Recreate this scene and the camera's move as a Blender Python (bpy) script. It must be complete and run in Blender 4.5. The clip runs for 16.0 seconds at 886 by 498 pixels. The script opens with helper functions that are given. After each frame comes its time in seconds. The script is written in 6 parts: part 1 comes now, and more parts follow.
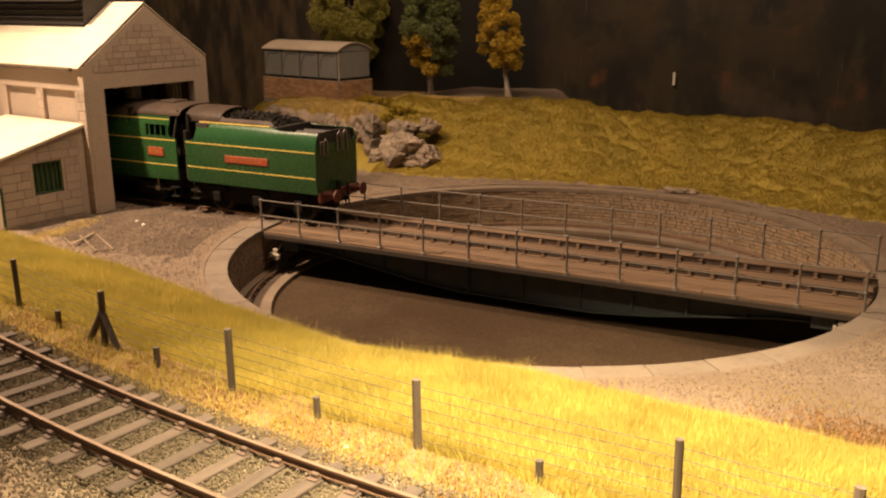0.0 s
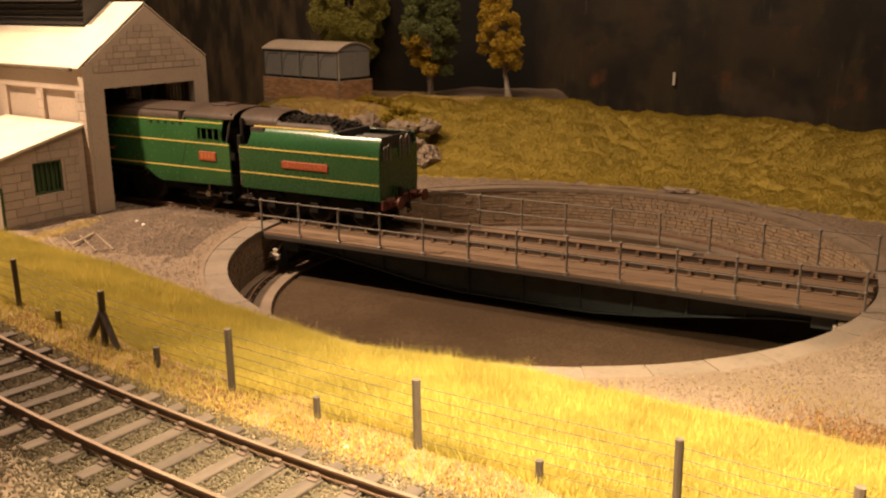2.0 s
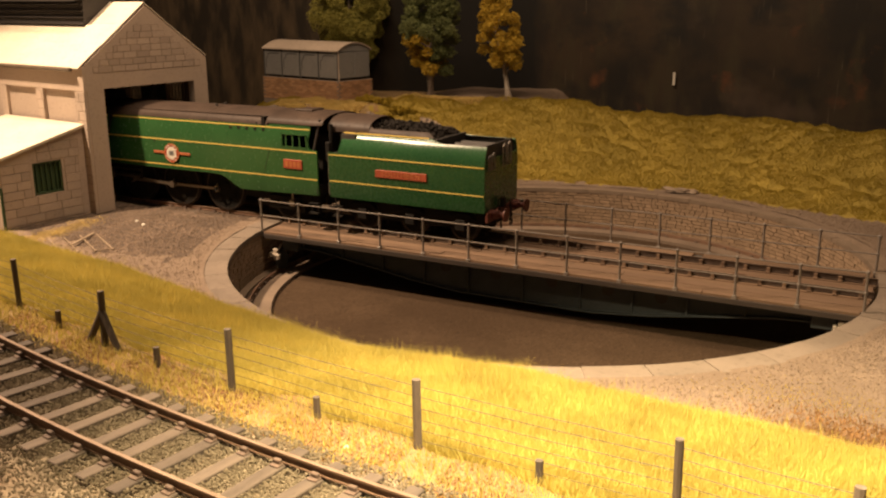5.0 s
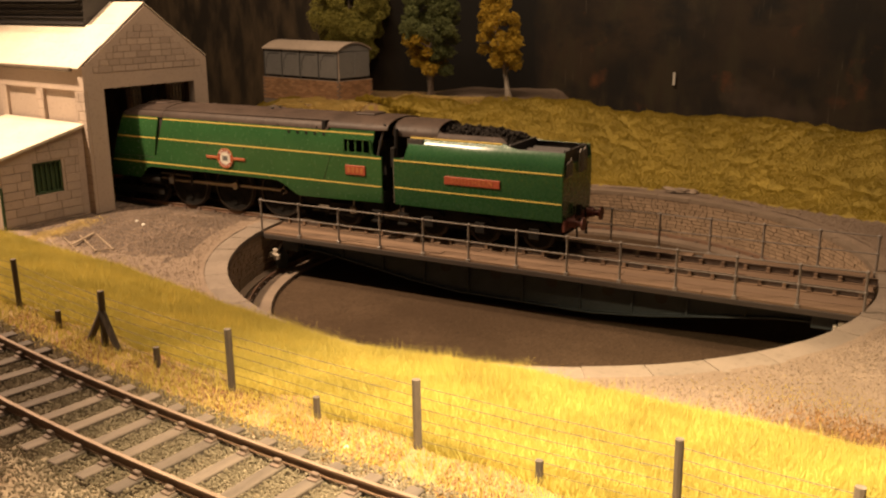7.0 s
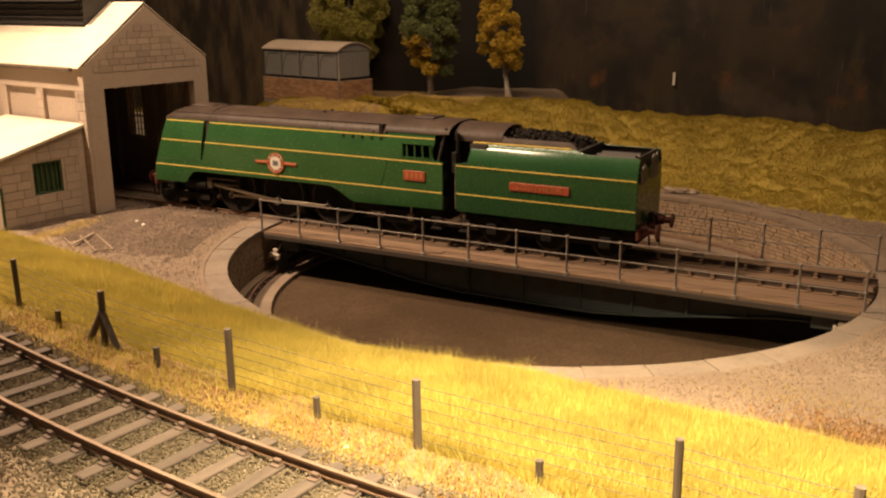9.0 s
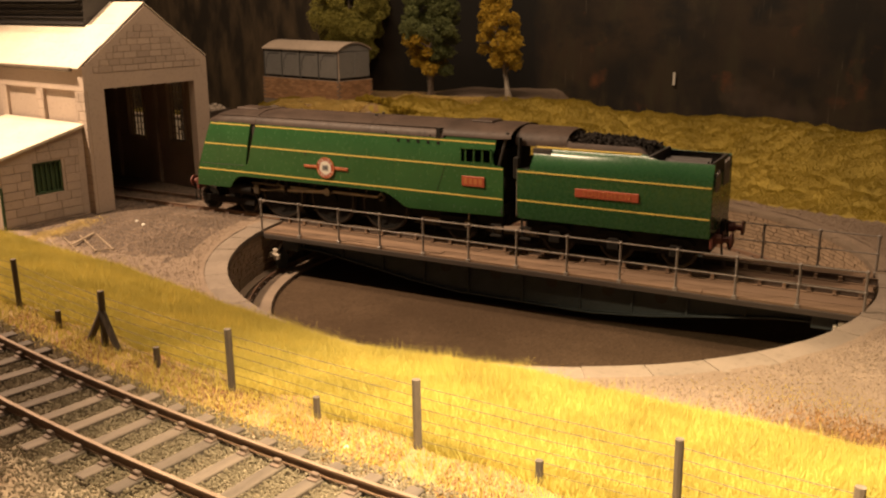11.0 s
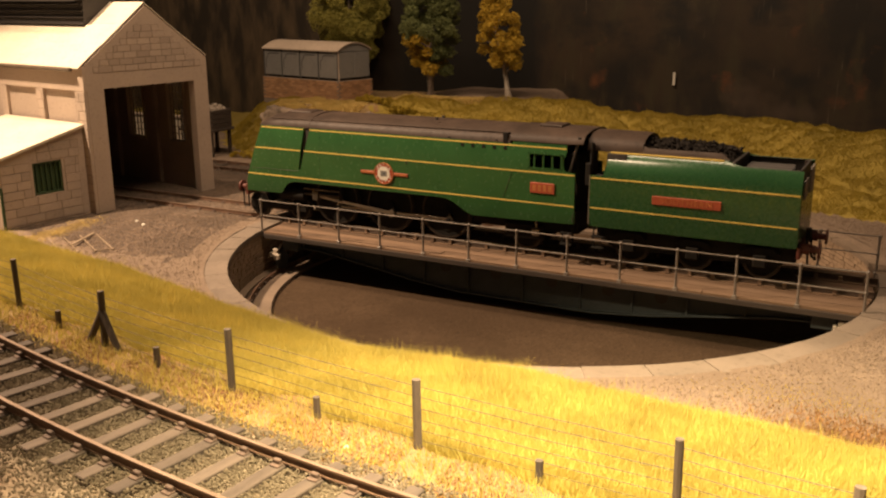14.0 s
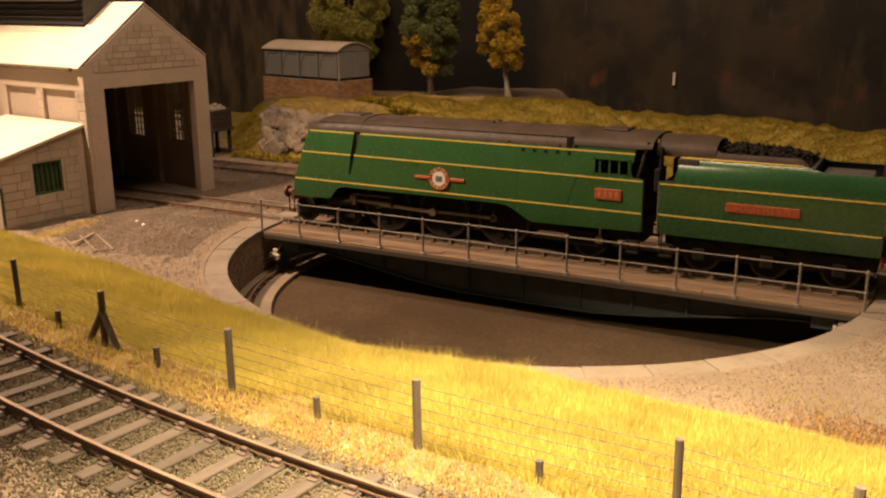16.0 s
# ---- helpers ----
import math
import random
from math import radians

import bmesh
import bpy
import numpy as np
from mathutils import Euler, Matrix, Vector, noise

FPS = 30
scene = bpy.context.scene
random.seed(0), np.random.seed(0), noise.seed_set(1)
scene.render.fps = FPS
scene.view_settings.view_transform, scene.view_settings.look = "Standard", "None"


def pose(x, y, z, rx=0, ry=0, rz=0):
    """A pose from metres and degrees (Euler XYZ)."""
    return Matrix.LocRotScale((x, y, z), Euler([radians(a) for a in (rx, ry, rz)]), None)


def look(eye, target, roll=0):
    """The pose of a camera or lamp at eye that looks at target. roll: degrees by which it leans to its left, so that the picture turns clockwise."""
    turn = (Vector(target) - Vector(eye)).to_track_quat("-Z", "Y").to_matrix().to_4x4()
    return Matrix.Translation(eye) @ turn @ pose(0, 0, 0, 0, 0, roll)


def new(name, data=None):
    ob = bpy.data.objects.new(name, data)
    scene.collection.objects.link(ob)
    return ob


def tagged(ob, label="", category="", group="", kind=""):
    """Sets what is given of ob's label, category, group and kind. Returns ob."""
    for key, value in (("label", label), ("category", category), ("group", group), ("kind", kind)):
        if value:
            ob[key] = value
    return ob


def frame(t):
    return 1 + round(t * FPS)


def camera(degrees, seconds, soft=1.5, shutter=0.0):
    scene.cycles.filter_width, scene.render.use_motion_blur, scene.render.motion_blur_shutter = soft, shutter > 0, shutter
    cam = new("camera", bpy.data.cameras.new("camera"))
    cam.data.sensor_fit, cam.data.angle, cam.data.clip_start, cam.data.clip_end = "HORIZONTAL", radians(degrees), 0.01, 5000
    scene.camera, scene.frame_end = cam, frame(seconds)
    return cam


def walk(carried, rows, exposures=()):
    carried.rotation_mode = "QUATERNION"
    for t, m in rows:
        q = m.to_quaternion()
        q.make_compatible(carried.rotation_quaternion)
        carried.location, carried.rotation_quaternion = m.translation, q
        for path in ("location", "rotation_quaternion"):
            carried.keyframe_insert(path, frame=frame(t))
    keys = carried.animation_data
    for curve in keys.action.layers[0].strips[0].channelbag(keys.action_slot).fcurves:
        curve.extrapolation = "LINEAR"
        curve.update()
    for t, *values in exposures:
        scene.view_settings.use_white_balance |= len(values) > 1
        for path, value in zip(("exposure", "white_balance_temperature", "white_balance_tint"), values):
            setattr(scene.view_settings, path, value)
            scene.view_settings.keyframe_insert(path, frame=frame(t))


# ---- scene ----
S = 1 / 43.5          # seven-millimetre scale: the plan below is in scale metres, the world in true metres
cam = camera(50.74, 16.0, soft=2.2)
EYE = Vector((11.556, -28.818, 8.192))
YAW, PITCH = radians(-28.122), radians(-15.169)
AIM = EYE + Vector((math.sin(YAW) * math.cos(PITCH), math.cos(YAW) * math.cos(PITCH), math.sin(PITCH)))
SHOT = look(EYE * S, AIM * S, -0.288)
walk(cam, [(0, SHOT), (16, SHOT)], exposures=[(0, 0.0), (16, 0.0)])

# ---- light: a dim exhibition room, two warm spot lamps and a lighting strip over the layout's front edge ----
world = bpy.data.worlds.new("room")
scene.world = world
world.use_nodes = True
world.node_tree.nodes["Background"].inputs[0].default_value = (1.0, 0.72, 0.5, 1)
world.node_tree.nodes["Background"].inputs[1].default_value = 0.07


def spot(name, eye, target, watts, cone, blend, size, colour=(1.0, 0.70, 0.455)):
    d = bpy.data.lights.new(name, "SPOT")
    d.energy, d.spot_size, d.spot_blend, d.shadow_soft_size, d.color = watts, radians(cone), blend, size * S, colour
    ob = new(name, d)
    ob.matrix_world = look(Vector(eye) * S, Vector(target) * S)
    return ob


spot("spot_lamp_shed", (-25.5, -15, 32), (-11.0, -13.0, 0), 72, 90, 0.85, 0.9)
spot("spot_lamp_front", (8, -22, 20), (8.4, -15.7, 0), 65, 62, 1.0, 0.9, (1.0, 0.77, 0.46))


def strip_lamp(name, eye, target, watts, length, width, colour=(1.0, 0.70, 0.455)):
    """A long lighting strip along the layout's pelmet."""
    d = bpy.data.lights.new(name, "AREA")
    d.shape, d.size, d.size_y, d.energy, d.color = "RECTANGLE", length * S, width * S, watts, colour
    ob = new(name, d)
    ob.matrix_world = look(Vector(eye) * S, Vector(target) * S)
    return ob


strip_lamp("strip_lamp_pelmet", (-8.5, -4, 34), (-8.5, 6, 0), 6.6, 29, 0.8)


# ---- materials ----
class Mat:
    """A small node builder: object-space noise in scale metres, mixed into colour, roughness and relief."""

    def __init__(self, name, colour=(0.5, 0.5, 0.5), rough=0.7, metal=0.0):
        self.m = bpy.data.materials.new(name)
        self.m.use_nodes = True
        self.t = self.m.node_tree
        self.b = self.t.nodes["Principled BSDF"]
        self.b.inputs["Base Color"].default_value = (*colour, 1)
        self.b.inputs["Roughness"].default_value = rough
        self.b.inputs["Metallic"].default_value = metal
        self.c = None
        tc = self.n("ShaderNodeTexCoord")
        info = self.n("ShaderNodeObjectInfo")
        mul = self.n("ShaderNodeVectorMath", operation="SCALE")
        self.l(tc.outputs["Object"], mul.inputs[0])
        mul.inputs["Scale"].default_value = 1 / S
        self.rnd = info.outputs["Random"]
        off = self.n("ShaderNodeMath", operation="MULTIPLY")
        self.l(self.rnd, off.inputs[0])
        off.inputs[1].default_value = 40.0
        add = self.n("ShaderNodeVectorMath", operation="ADD")
        self.l(mul.outputs[0], add.inputs[0])
        self.l(off.outputs[0], add.inputs[1])
        self.p = add.outputs[0]

    def n(self, kind, **kw):
        node = self.t.nodes.new(kind)
        if "operation" in kw:
            node.operation = kw["operation"]
        return node

    def l(self, a, b):
        self.t.links.new(a, b)

    def noise(self, scale, detail=4, stretch=(1, 1, 1), rough=0.55):
        mp = self.n("ShaderNodeMapping")
        mp.inputs["Scale"].default_value = stretch
        self.l(self.p, mp.inputs["Vector"])
        nz = self.n("ShaderNodeTexNoise")
        nz.inputs["Scale"].default_value, nz.inputs["Detail"].default_value, nz.inputs["Roughness"].default_value = scale, detail, rough
        self.l(mp.outputs[0], nz.inputs["Vector"])
        return nz.outputs["Fac"]

    def cells(self, scale, stretch=(1, 1, 1), what="Color"):
        mp = self.n("ShaderNodeMapping")
        mp.inputs["Scale"].default_value = stretch
        self.l(self.p, mp.inputs["Vector"])
        v = self.n("ShaderNodeTexVoronoi")
        v.inputs["Scale"].default_value = scale
        self.l(mp.outputs[0], v.inputs["Vector"])
        return v.outputs[what]

    def ramp(self, fac, stops):
        r = self.n("ShaderNodeValToRGB")
        while len(r.color_ramp.elements) < len(stops):
            r.color_ramp.elements.new(0.5)
        for e, (p, c) in zip(r.color_ramp.elements, stops):
            e.position, e.color = p, (*c, 1)
        self.l(fac, r.inputs[0])
        return r.outputs[0]

    def mix(self, fac, a, b, how="MIX"):
        x = self.n("ShaderNodeMix")
        x.data_type, x.blend_type = "RGBA", how
        for v, k in ((fac, 0), (a, 6), (b, 7)):
            if isinstance(v, (int, float)):
                x.inputs[k].default_value = v
            elif isinstance(v, tuple):
                x.inputs[k].default_value = (*v, 1)
            else:
                self.l(v, x.inputs[k])
        return x.outputs[2]

    def between(self, fac, lo, hi):
        r = self.n("ShaderNodeMapRange")
        r.inputs[1].default_value, r.inputs[2].default_value = lo, hi
        self.l(fac, r.inputs[0])
        return r.outputs[0]

    def colour(self, c):
        self.l(c, self.b.inputs["Base Color"])
        return self

    def bump(self, h, strength=0.5, depth=0.02):
        b = self.n("ShaderNodeBump")
        b.inputs["Strength"].default_value, b.inputs["Distance"].default_value = strength, depth * S
        self.l(h, b.inputs["Height"])
        self.l(b.outputs[0], self.b.inputs["Normal"])
        return self

    def roughness(self, h, lo, hi):
        r = self.n("ShaderNodeMapRange")
        r.inputs[3].default_value, r.inputs[4].default_value = lo, hi
        self.l(h, r.inputs[0])
        self.l(r.outputs[0], self.b.inputs["Roughness"])
        return self


def plain(name, a, b, scale=3.0, rough=0.7, metal=0.0, fine=18.0, relief=0.25, depth=0.015, stretch=(1, 1, 1), vary=0.0, island=False):
    """Two tones in large blotches, a finer grain over them, and relief from the grain."""
    m = Mat(name, a, rough, metal)
    big, small = m.noise(scale, 5, stretch), m.noise(fine, 6, stretch)
    c = m.mix(m.between(big, 0.35, 0.68), a, b)
    dark = tuple(x * 0.62 for x in a)
    c = m.mix(m.between(small, 0.55, 0.8), c, dark)
    if vary:
        rnd = m.rnd
        if island:
            geo, add = m.n("ShaderNodeNewGeometry"), m.n("ShaderNodeMath", operation="ADD")
            m.l(geo.outputs["Random Per Island"], add.inputs[0])
            m.l(m.rnd, add.inputs[1])
            wrap = m.n("ShaderNodeMath", operation="FRACT")
            m.l(add.outputs[0], wrap.inputs[0])
            rnd = wrap.outputs[0]
        c = m.mix(vary, c, m.ramp(rnd, [(0.0, tuple(x * 0.45 for x in a)), (0.5, a), (1.0, tuple(min(1, x * 1.45) for x in b))]))
    m.colour(c).bump(small, relief, depth).roughness(small, max(0.05, rough - 0.12), min(1, rough + 0.12))
    return m.m


M_GRAVEL = Mat("brown cinder gravel", rough=0.95)
_a, _b, _c = M_GRAVEL.cells(20, what="Color"), M_GRAVEL.noise(0.35, 5), M_GRAVEL.cells(20, what="Distance")
_k = M_GRAVEL.mix(M_GRAVEL.between(_b, 0.38, 0.62), (0.135, 0.094, 0.062), (0.215, 0.155, 0.106))
_k = M_GRAVEL.mix(M_GRAVEL.between(_a, 0.3, 0.75), _k, (0.14, 0.10, 0.072))
_k = M_GRAVEL.mix(M_GRAVEL.between(M_GRAVEL.noise(14, 3), 0.66, 0.74), _k, (0.33, 0.26, 0.18))
M_GRAVEL.colour(_k).bump(_c, 0.6, 0.03)
M_GRAVEL = M_GRAVEL.m

# cinder tone and the shed's shade in one dark colour
M_HEAP_SHADE = Mat("dark cinders and shed shade", rough=0.95)
_a, _b, _c = M_HEAP_SHADE.cells(13, what="Color"), M_HEAP_SHADE.noise(0.7, 6), M_HEAP_SHADE.cells(13, what="Distance")
_k = M_HEAP_SHADE.mix(M_HEAP_SHADE.between(_b, 0.38, 0.62), (0.10, 0.068, 0.046), (0.17, 0.118, 0.082))
_k = M_HEAP_SHADE.mix(M_HEAP_SHADE.between(_a, 0.35, 0.8), _k, (0.055, 0.038, 0.027))
_k = M_HEAP_SHADE.mix(M_HEAP_SHADE.between(M_HEAP_SHADE.noise(11, 3), 0.63, 0.72), _k, (0.26, 0.19, 0.135))
M_HEAP_SHADE.colour(_k).bump(_c, 1.0, 0.08)
M_HEAP_SHADE = M_HEAP_SHADE.m

M_BALLAST = Mat("weathered stone ballast bed", rough=0.9)
_a, _c = M_BALLAST.cells(7, what="Color"), M_BALLAST.cells(7, what="Distance")
_k = M_BALLAST.mix(M_BALLAST.between(_a, 0.2, 0.8), (0.23, 0.18, 0.12), (0.33, 0.265, 0.18))
_k = M_BALLAST.mix(M_BALLAST.between(M_BALLAST.noise(0.8, 4), 0.45, 0.7), _k, (0.25, 0.175, 0.105))
M_BALLAST.colour(_k).bump(_c, 0.6, 0.05)
M_BALLAST = M_BALLAST.m

M_TURF = Mat("foam turf bank in olive green", rough=1.0)
_b, _s, _f = M_TURF.noise(0.5, 6), M_TURF.noise(3.5, 6), M_TURF.noise(14, 4)
_k = M_TURF.mix(M_TURF.between(_b, 0.35, 0.65), (0.23, 0.168, 0.028), (0.29, 0.21, 0.035))
_k = M_TURF.mix(M_TURF.between(_s, 0.56, 0.8), _k, (0.18, 0.138, 0.023))
M_TURF.colour(_k).bump(_f, 0.9, 0.08)
M_TURF = M_TURF.m

M_SOIL = Mat("straw thatch and brown earth under the grass", rough=1.0)
_b, _s, _f = M_SOIL.noise(0.7, 6), M_SOIL.noise(2.6, 6), M_SOIL.noise(13, 5)
_k = M_SOIL.mix(M_SOIL.between(_b, 0.38, 0.62), (0.18, 0.12, 0.05), (0.28, 0.185, 0.074))
_k = M_SOIL.mix(M_SOIL.between(_s, 0.52, 0.66), _k, (0.22, 0.10, 0.045))
_k = M_SOIL.mix(M_SOIL.between(_f, 0.55, 0.70), _k, (0.27, 0.19, 0.085))
_k = M_SOIL.mix(M_SOIL.between(M_SOIL.noise(9, 4), 0.58, 0.70), _k, (0.085, 0.058, 0.03))
M_SOIL.colour(_k).bump(_f, 1.0, 0.08)
M_SOIL = M_SOIL.m
M_GRASS = Mat("golden static grass fibres", rough=0.75)
_k = M_GRASS.mix(M_GRASS.between(M_GRASS.noise(0.55, 3), 0.35, 0.65), (0.42, 0.358, 0.085), (0.60, 0.50, 0.122))
_g = M_GRASS.n("ShaderNodeNewGeometry")
_k = M_GRASS.mix(0.22, _k, M_GRASS.ramp(_g.outputs["Random Per Island"], [(0.0, (0.30, 0.23, 0.04)), (0.35, (0.50, 0.37, 0.07)), (0.75, (0.66, 0.50, 0.11)), (1.0, (0.76, 0.64, 0.30))]))
M_GRASS.colour(_k)
M_GRASS.b.inputs["Specular IOR Level"].default_value = 0.2


def thin(m, colour, share):
    """Lets part of the light through, as thin fibres do."""
    out = m.t.nodes["Material Output"]
    tr, mx = m.n("ShaderNodeBsdfTranslucent"), m.n("ShaderNodeMixShader")
    mx.inputs[0].default_value = share
    m.l(colour, tr.inputs["Color"])
    m.l(m.b.outputs[0], mx.inputs[1])
    m.l(tr.outputs[0], mx.inputs[2])
    m.l(mx.outputs[0], out.inputs["Surface"])


thin(M_GRASS, _k, 0.4)
M_GRASS = M_GRASS.m
M_TUFT = Mat("olive turf fibres", rough=0.95)
_g = M_TUFT.n("ShaderNodeNewGeometry")
_k = M_TUFT.mix(0.12, M_TUFT.mix(M_TUFT.between(M_TUFT.noise(0.5, 5), 0.35, 0.65), (0.30, 0.222, 0.035), (0.37, 0.272, 0.045)),
                M_TUFT.ramp(_g.outputs["Random Per Island"], [(0.0, (0.12, 0.095, 0.014)), (0.5, (0.23, 0.18, 0.024)), (1.0, (0.38, 0.29, 0.045))]))
M_TUFT.colour(_k)
M_TUFT.b.inputs["Specular IOR Level"].default_value = 0.1
thin(M_TUFT, _k, 0.35)
M_TUFT = M_TUFT.m

M_CONCRETE = plain("pale weathered coping concrete", (0.138, 0.107, 0.080), (0.185, 0.144, 0.109), 0.8, 0.85, fine=7, relief=0.25, vary=0.14)
M_PITFLOOR = Mat("dark brown pit floor grit", rough=0.9)
_b, _g, _d = M_PITFLOOR.noise(0.3, 5), M_PITFLOOR.cells(22, what="Color"), M_PITFLOOR.noise(18, 4)
_k = M_PITFLOOR.mix(M_PITFLOOR.between(_b, 0.35, 0.65), (0.046, 0.029, 0.0165), (0.068, 0.044, 0.026))
_k = M_PITFLOOR.mix(M_PITFLOOR.between(_g, 0.55, 0.9), _k, (0.028, 0.018, 0.011))
_k = M_PITFLOOR.mix(M_PITFLOOR.between(_d, 0.60, 0.72), _k, (0.11, 0.076, 0.048))
M_PITFLOOR.colour(_k).bump(_d, 0.6, 0.04)
M_PITFLOOR.b.inputs["Specular IOR Level"].default_value = 0.1
M_PITFLOOR = M_PITFLOOR.m
M_PITWALL = plain("pit wall mortar", (0.135, 0.098, 0.066), (0.18, 0.13, 0.09), 1.2, 0.9)
M_PITSTONE = plain("buff pit wall stone", (0.215, 0.147, 0.09), (0.275, 0.19, 0.12), 2.0, 0.85, relief=0.5, vary=0.22, island=True)
M_DECK = plain("weathered grey-brown deck planks", (0.12, 0.072, 0.042), (0.168, 0.106, 0.064), 1.2, 0.8, fine=10, stretch=(0.25, 3, 1), vary=0.35)
# darker than the rusty rail side: shade under the head is in the colour
M_WEB = plain("brown rail web with recess shade", (0.045, 0.027, 0.017), (0.065, 0.040, 0.025), 3.0, 0.8)
M_GIRDER = plain("dark grey painted girder steel", (0.045, 0.054, 0.057), (0.060, 0.070, 0.073), 1.5, 0.8, fine=12, relief=0.15)
M_RAILHEAD = plain("dull rail steel", (0.25, 0.178, 0.128), (0.19, 0.13, 0.09), 1.2, 0.5, 0.45, fine=30, relief=0.05)
M_RAILRUST = plain("rusty rail side", (0.13, 0.075, 0.045), (0.18, 0.10, 0.06), 3.0, 0.8, fine=20)
M_SLEEPER = plain("weathered grey timber sleeper", (0.068, 0.050, 0.037), (0.112, 0.084, 0.062), 2.0, 0.85, fine=10, stretch=(3, 0.5, 1), relief=0.4, vary=0.4)
M_POST = plain("grey weathered fence timber", (0.055, 0.041, 0.030), (0.125, 0.095, 0.068), 2.2, 0.85, fine=14, stretch=(3, 3, 0.4), relief=0.6, vary=0.2)
M_HANDRAIL = plain("grey painted handrail", (0.14, 0.118, 0.10), (0.18, 0.152, 0.128), 3.0, 0.45, fine=20, relief=0.1)
M_WIRE = plain("dull fence wire", (0.055, 0.042, 0.024), (0.075, 0.057, 0.033), 3.0, 0.7)
M_ROCK = Mat("grey-brown rock with painted cleft shade", rough=0.9)
_b, _s, _v = M_ROCK.noise(0.7, 6), M_ROCK.noise(4.0, 8, (1, 1, 0.5)), M_ROCK.noise(1.6, 6, (1.6, 1.6, 0.6))
_k = M_ROCK.mix(M_ROCK.between(_b, 0.35, 0.65), (0.15, 0.113, 0.083), (0.30, 0.228, 0.166))
# random dark blotches put the shade of clefts into the colour
_k = M_ROCK.mix(M_ROCK.between(_s, 0.54, 0.70), _k, (0.055, 0.047, 0.040))
_k = M_ROCK.mix(M_ROCK.between(_v, 0.62, 0.74), _k, (0.24, 0.19, 0.145))
M_ROCK.colour(_k).bump(M_ROCK.mix(0.5, _s, M_ROCK.noise(9.0, 6)), 0.8, 0.07)
M_ROCK = M_ROCK.m
M_BRICK = plain("red-brown small brick", (0.36, 0.195, 0.098), (0.45, 0.26, 0.135), 1.5, 0.85, fine=7, relief=0.3, vary=0.45, island=True)
M_TANK = plain("blue-grey painted panel", (0.20, 0.195, 0.185), (0.24, 0.23, 0.215), 1.0, 0.6, fine=10, relief=0.1)
M_TANKROOF = plain("dusty grey curved roof", (0.45, 0.36, 0.28), (0.52, 0.42, 0.33), 0.8, 0.75, fine=8, relief=0.1)
M_TANKDARK = plain("dark slate framing paint", (0.055, 0.056, 0.055), (0.07, 0.07, 0.068), 2.0, 0.6)
M_RACE = plain("worn brown race concrete", (0.13, 0.094, 0.066), (0.18, 0.132, 0.094), 0.9, 0.85, fine=9)
M_CHAIR = plain("rusty cast chair", (0.085, 0.055, 0.04), (0.12, 0.078, 0.055), 3.0, 0.8, fine=14)
M_TIMBER = plain("dark tarred timber", (0.035, 0.024, 0.018), (0.05, 0.036, 0.026), 2.0, 0.8, fine=8, stretch=(0.5, 3, 3), relief=0.4)
M_STRAW = plain("bare pale softwood", (0.21, 0.155, 0.10), (0.28, 0.21, 0.14), 2.0, 0.8, fine=10, stretch=(0.4, 3, 3), vary=0.3)
M_BARK = plain("grey-brown bark", (0.14, 0.105, 0.08), (0.20, 0.155, 0.12), 4.0, 0.9, fine=12, stretch=(3, 3, 0.5), relief=0.8, depth=0.04)
M_PALEBARK = plain("pale birch bark", (0.36, 0.31, 0.25), (0.22, 0.18, 0.14), 3.0, 0.85, fine=10, stretch=(1, 1, 2), relief=0.5)
M_PEBBLE = plain("mixed ballast stones", (0.24, 0.20, 0.16), (0.36, 0.31, 0.25), 0.6, 0.85, fine=9, relief=0.4)


def foliage(name, stops, low=0.45):
    m = Mat(name, rough=0.9)
    g = m.n("ShaderNodeNewGeometry")
    c = m.mix(0.5, m.ramp(g.outputs["Random Per Island"], [(0.0, tuple(x * low for x in stops[0])), (0.5, stops[0]), (1.0, stops[1])]),
              m.mix(m.between(m.noise(1.2, 4), 0.35, 0.65), stops[0], stops[1]))
    m.colour(c)
    m.b.inputs["Specular IOR Level"].default_value = 0.15
    thin(m, c, 0.3)
    return m.m


M_LEAF_GREEN = foliage("dull green leaf flock", ((0.31, 0.29, 0.075), (0.46, 0.42, 0.11)))
M_LEAF_DARK = foliage("dark green leaf flock", ((0.15, 0.175, 0.07), (0.25, 0.275, 0.112)))
M_LEAF_GOLD = foliage("golden autumn leaf flock", ((0.47, 0.31, 0.038), (0.70, 0.50, 0.08)))
M_LEAF_BUSH = foliage("yellow-green bush flock", ((0.32, 0.23, 0.03), (0.44, 0.32, 0.045)))
M_SCRUB = foliage("rust-brown dry scrub", ((0.20, 0.105, 0.04), (0.34, 0.19, 0.08)))

M_WOODS = Mat("dim painted woodland backdrop", rough=0.6)
_b, _s, _v = M_WOODS.noise(0.22, 6), M_WOODS.noise(0.5, 6), M_WOODS.noise(1.1, 6, (1, 1, 0.3))
_k = M_WOODS.mix(M_WOODS.between(_b, 0.40, 0.62), (0.0075, 0.005, 0.0026), (0.034, 0.020, 0.0085))
_k = M_WOODS.mix(M_WOODS.between(_v, 0.50, 0.72), _k, (0.034, 0.025, 0.010))
_k = M_WOODS.mix(M_WOODS.between(_s, 0.62, 0.74), _k, (0.095, 0.034, 0.011))
_k = M_WOODS.mix(M_WOODS.between(M_WOODS.noise(0.35, 5, (1, 1, 1.4)), 0.52, 0.66), _k, (0.006, 0.0046, 0.0032))
_k = M_WOODS.mix(M_WOODS.between(M_WOODS.noise(0.17, 4), 0.60, 0.76), _k, (0.075, 0.050, 0.033))
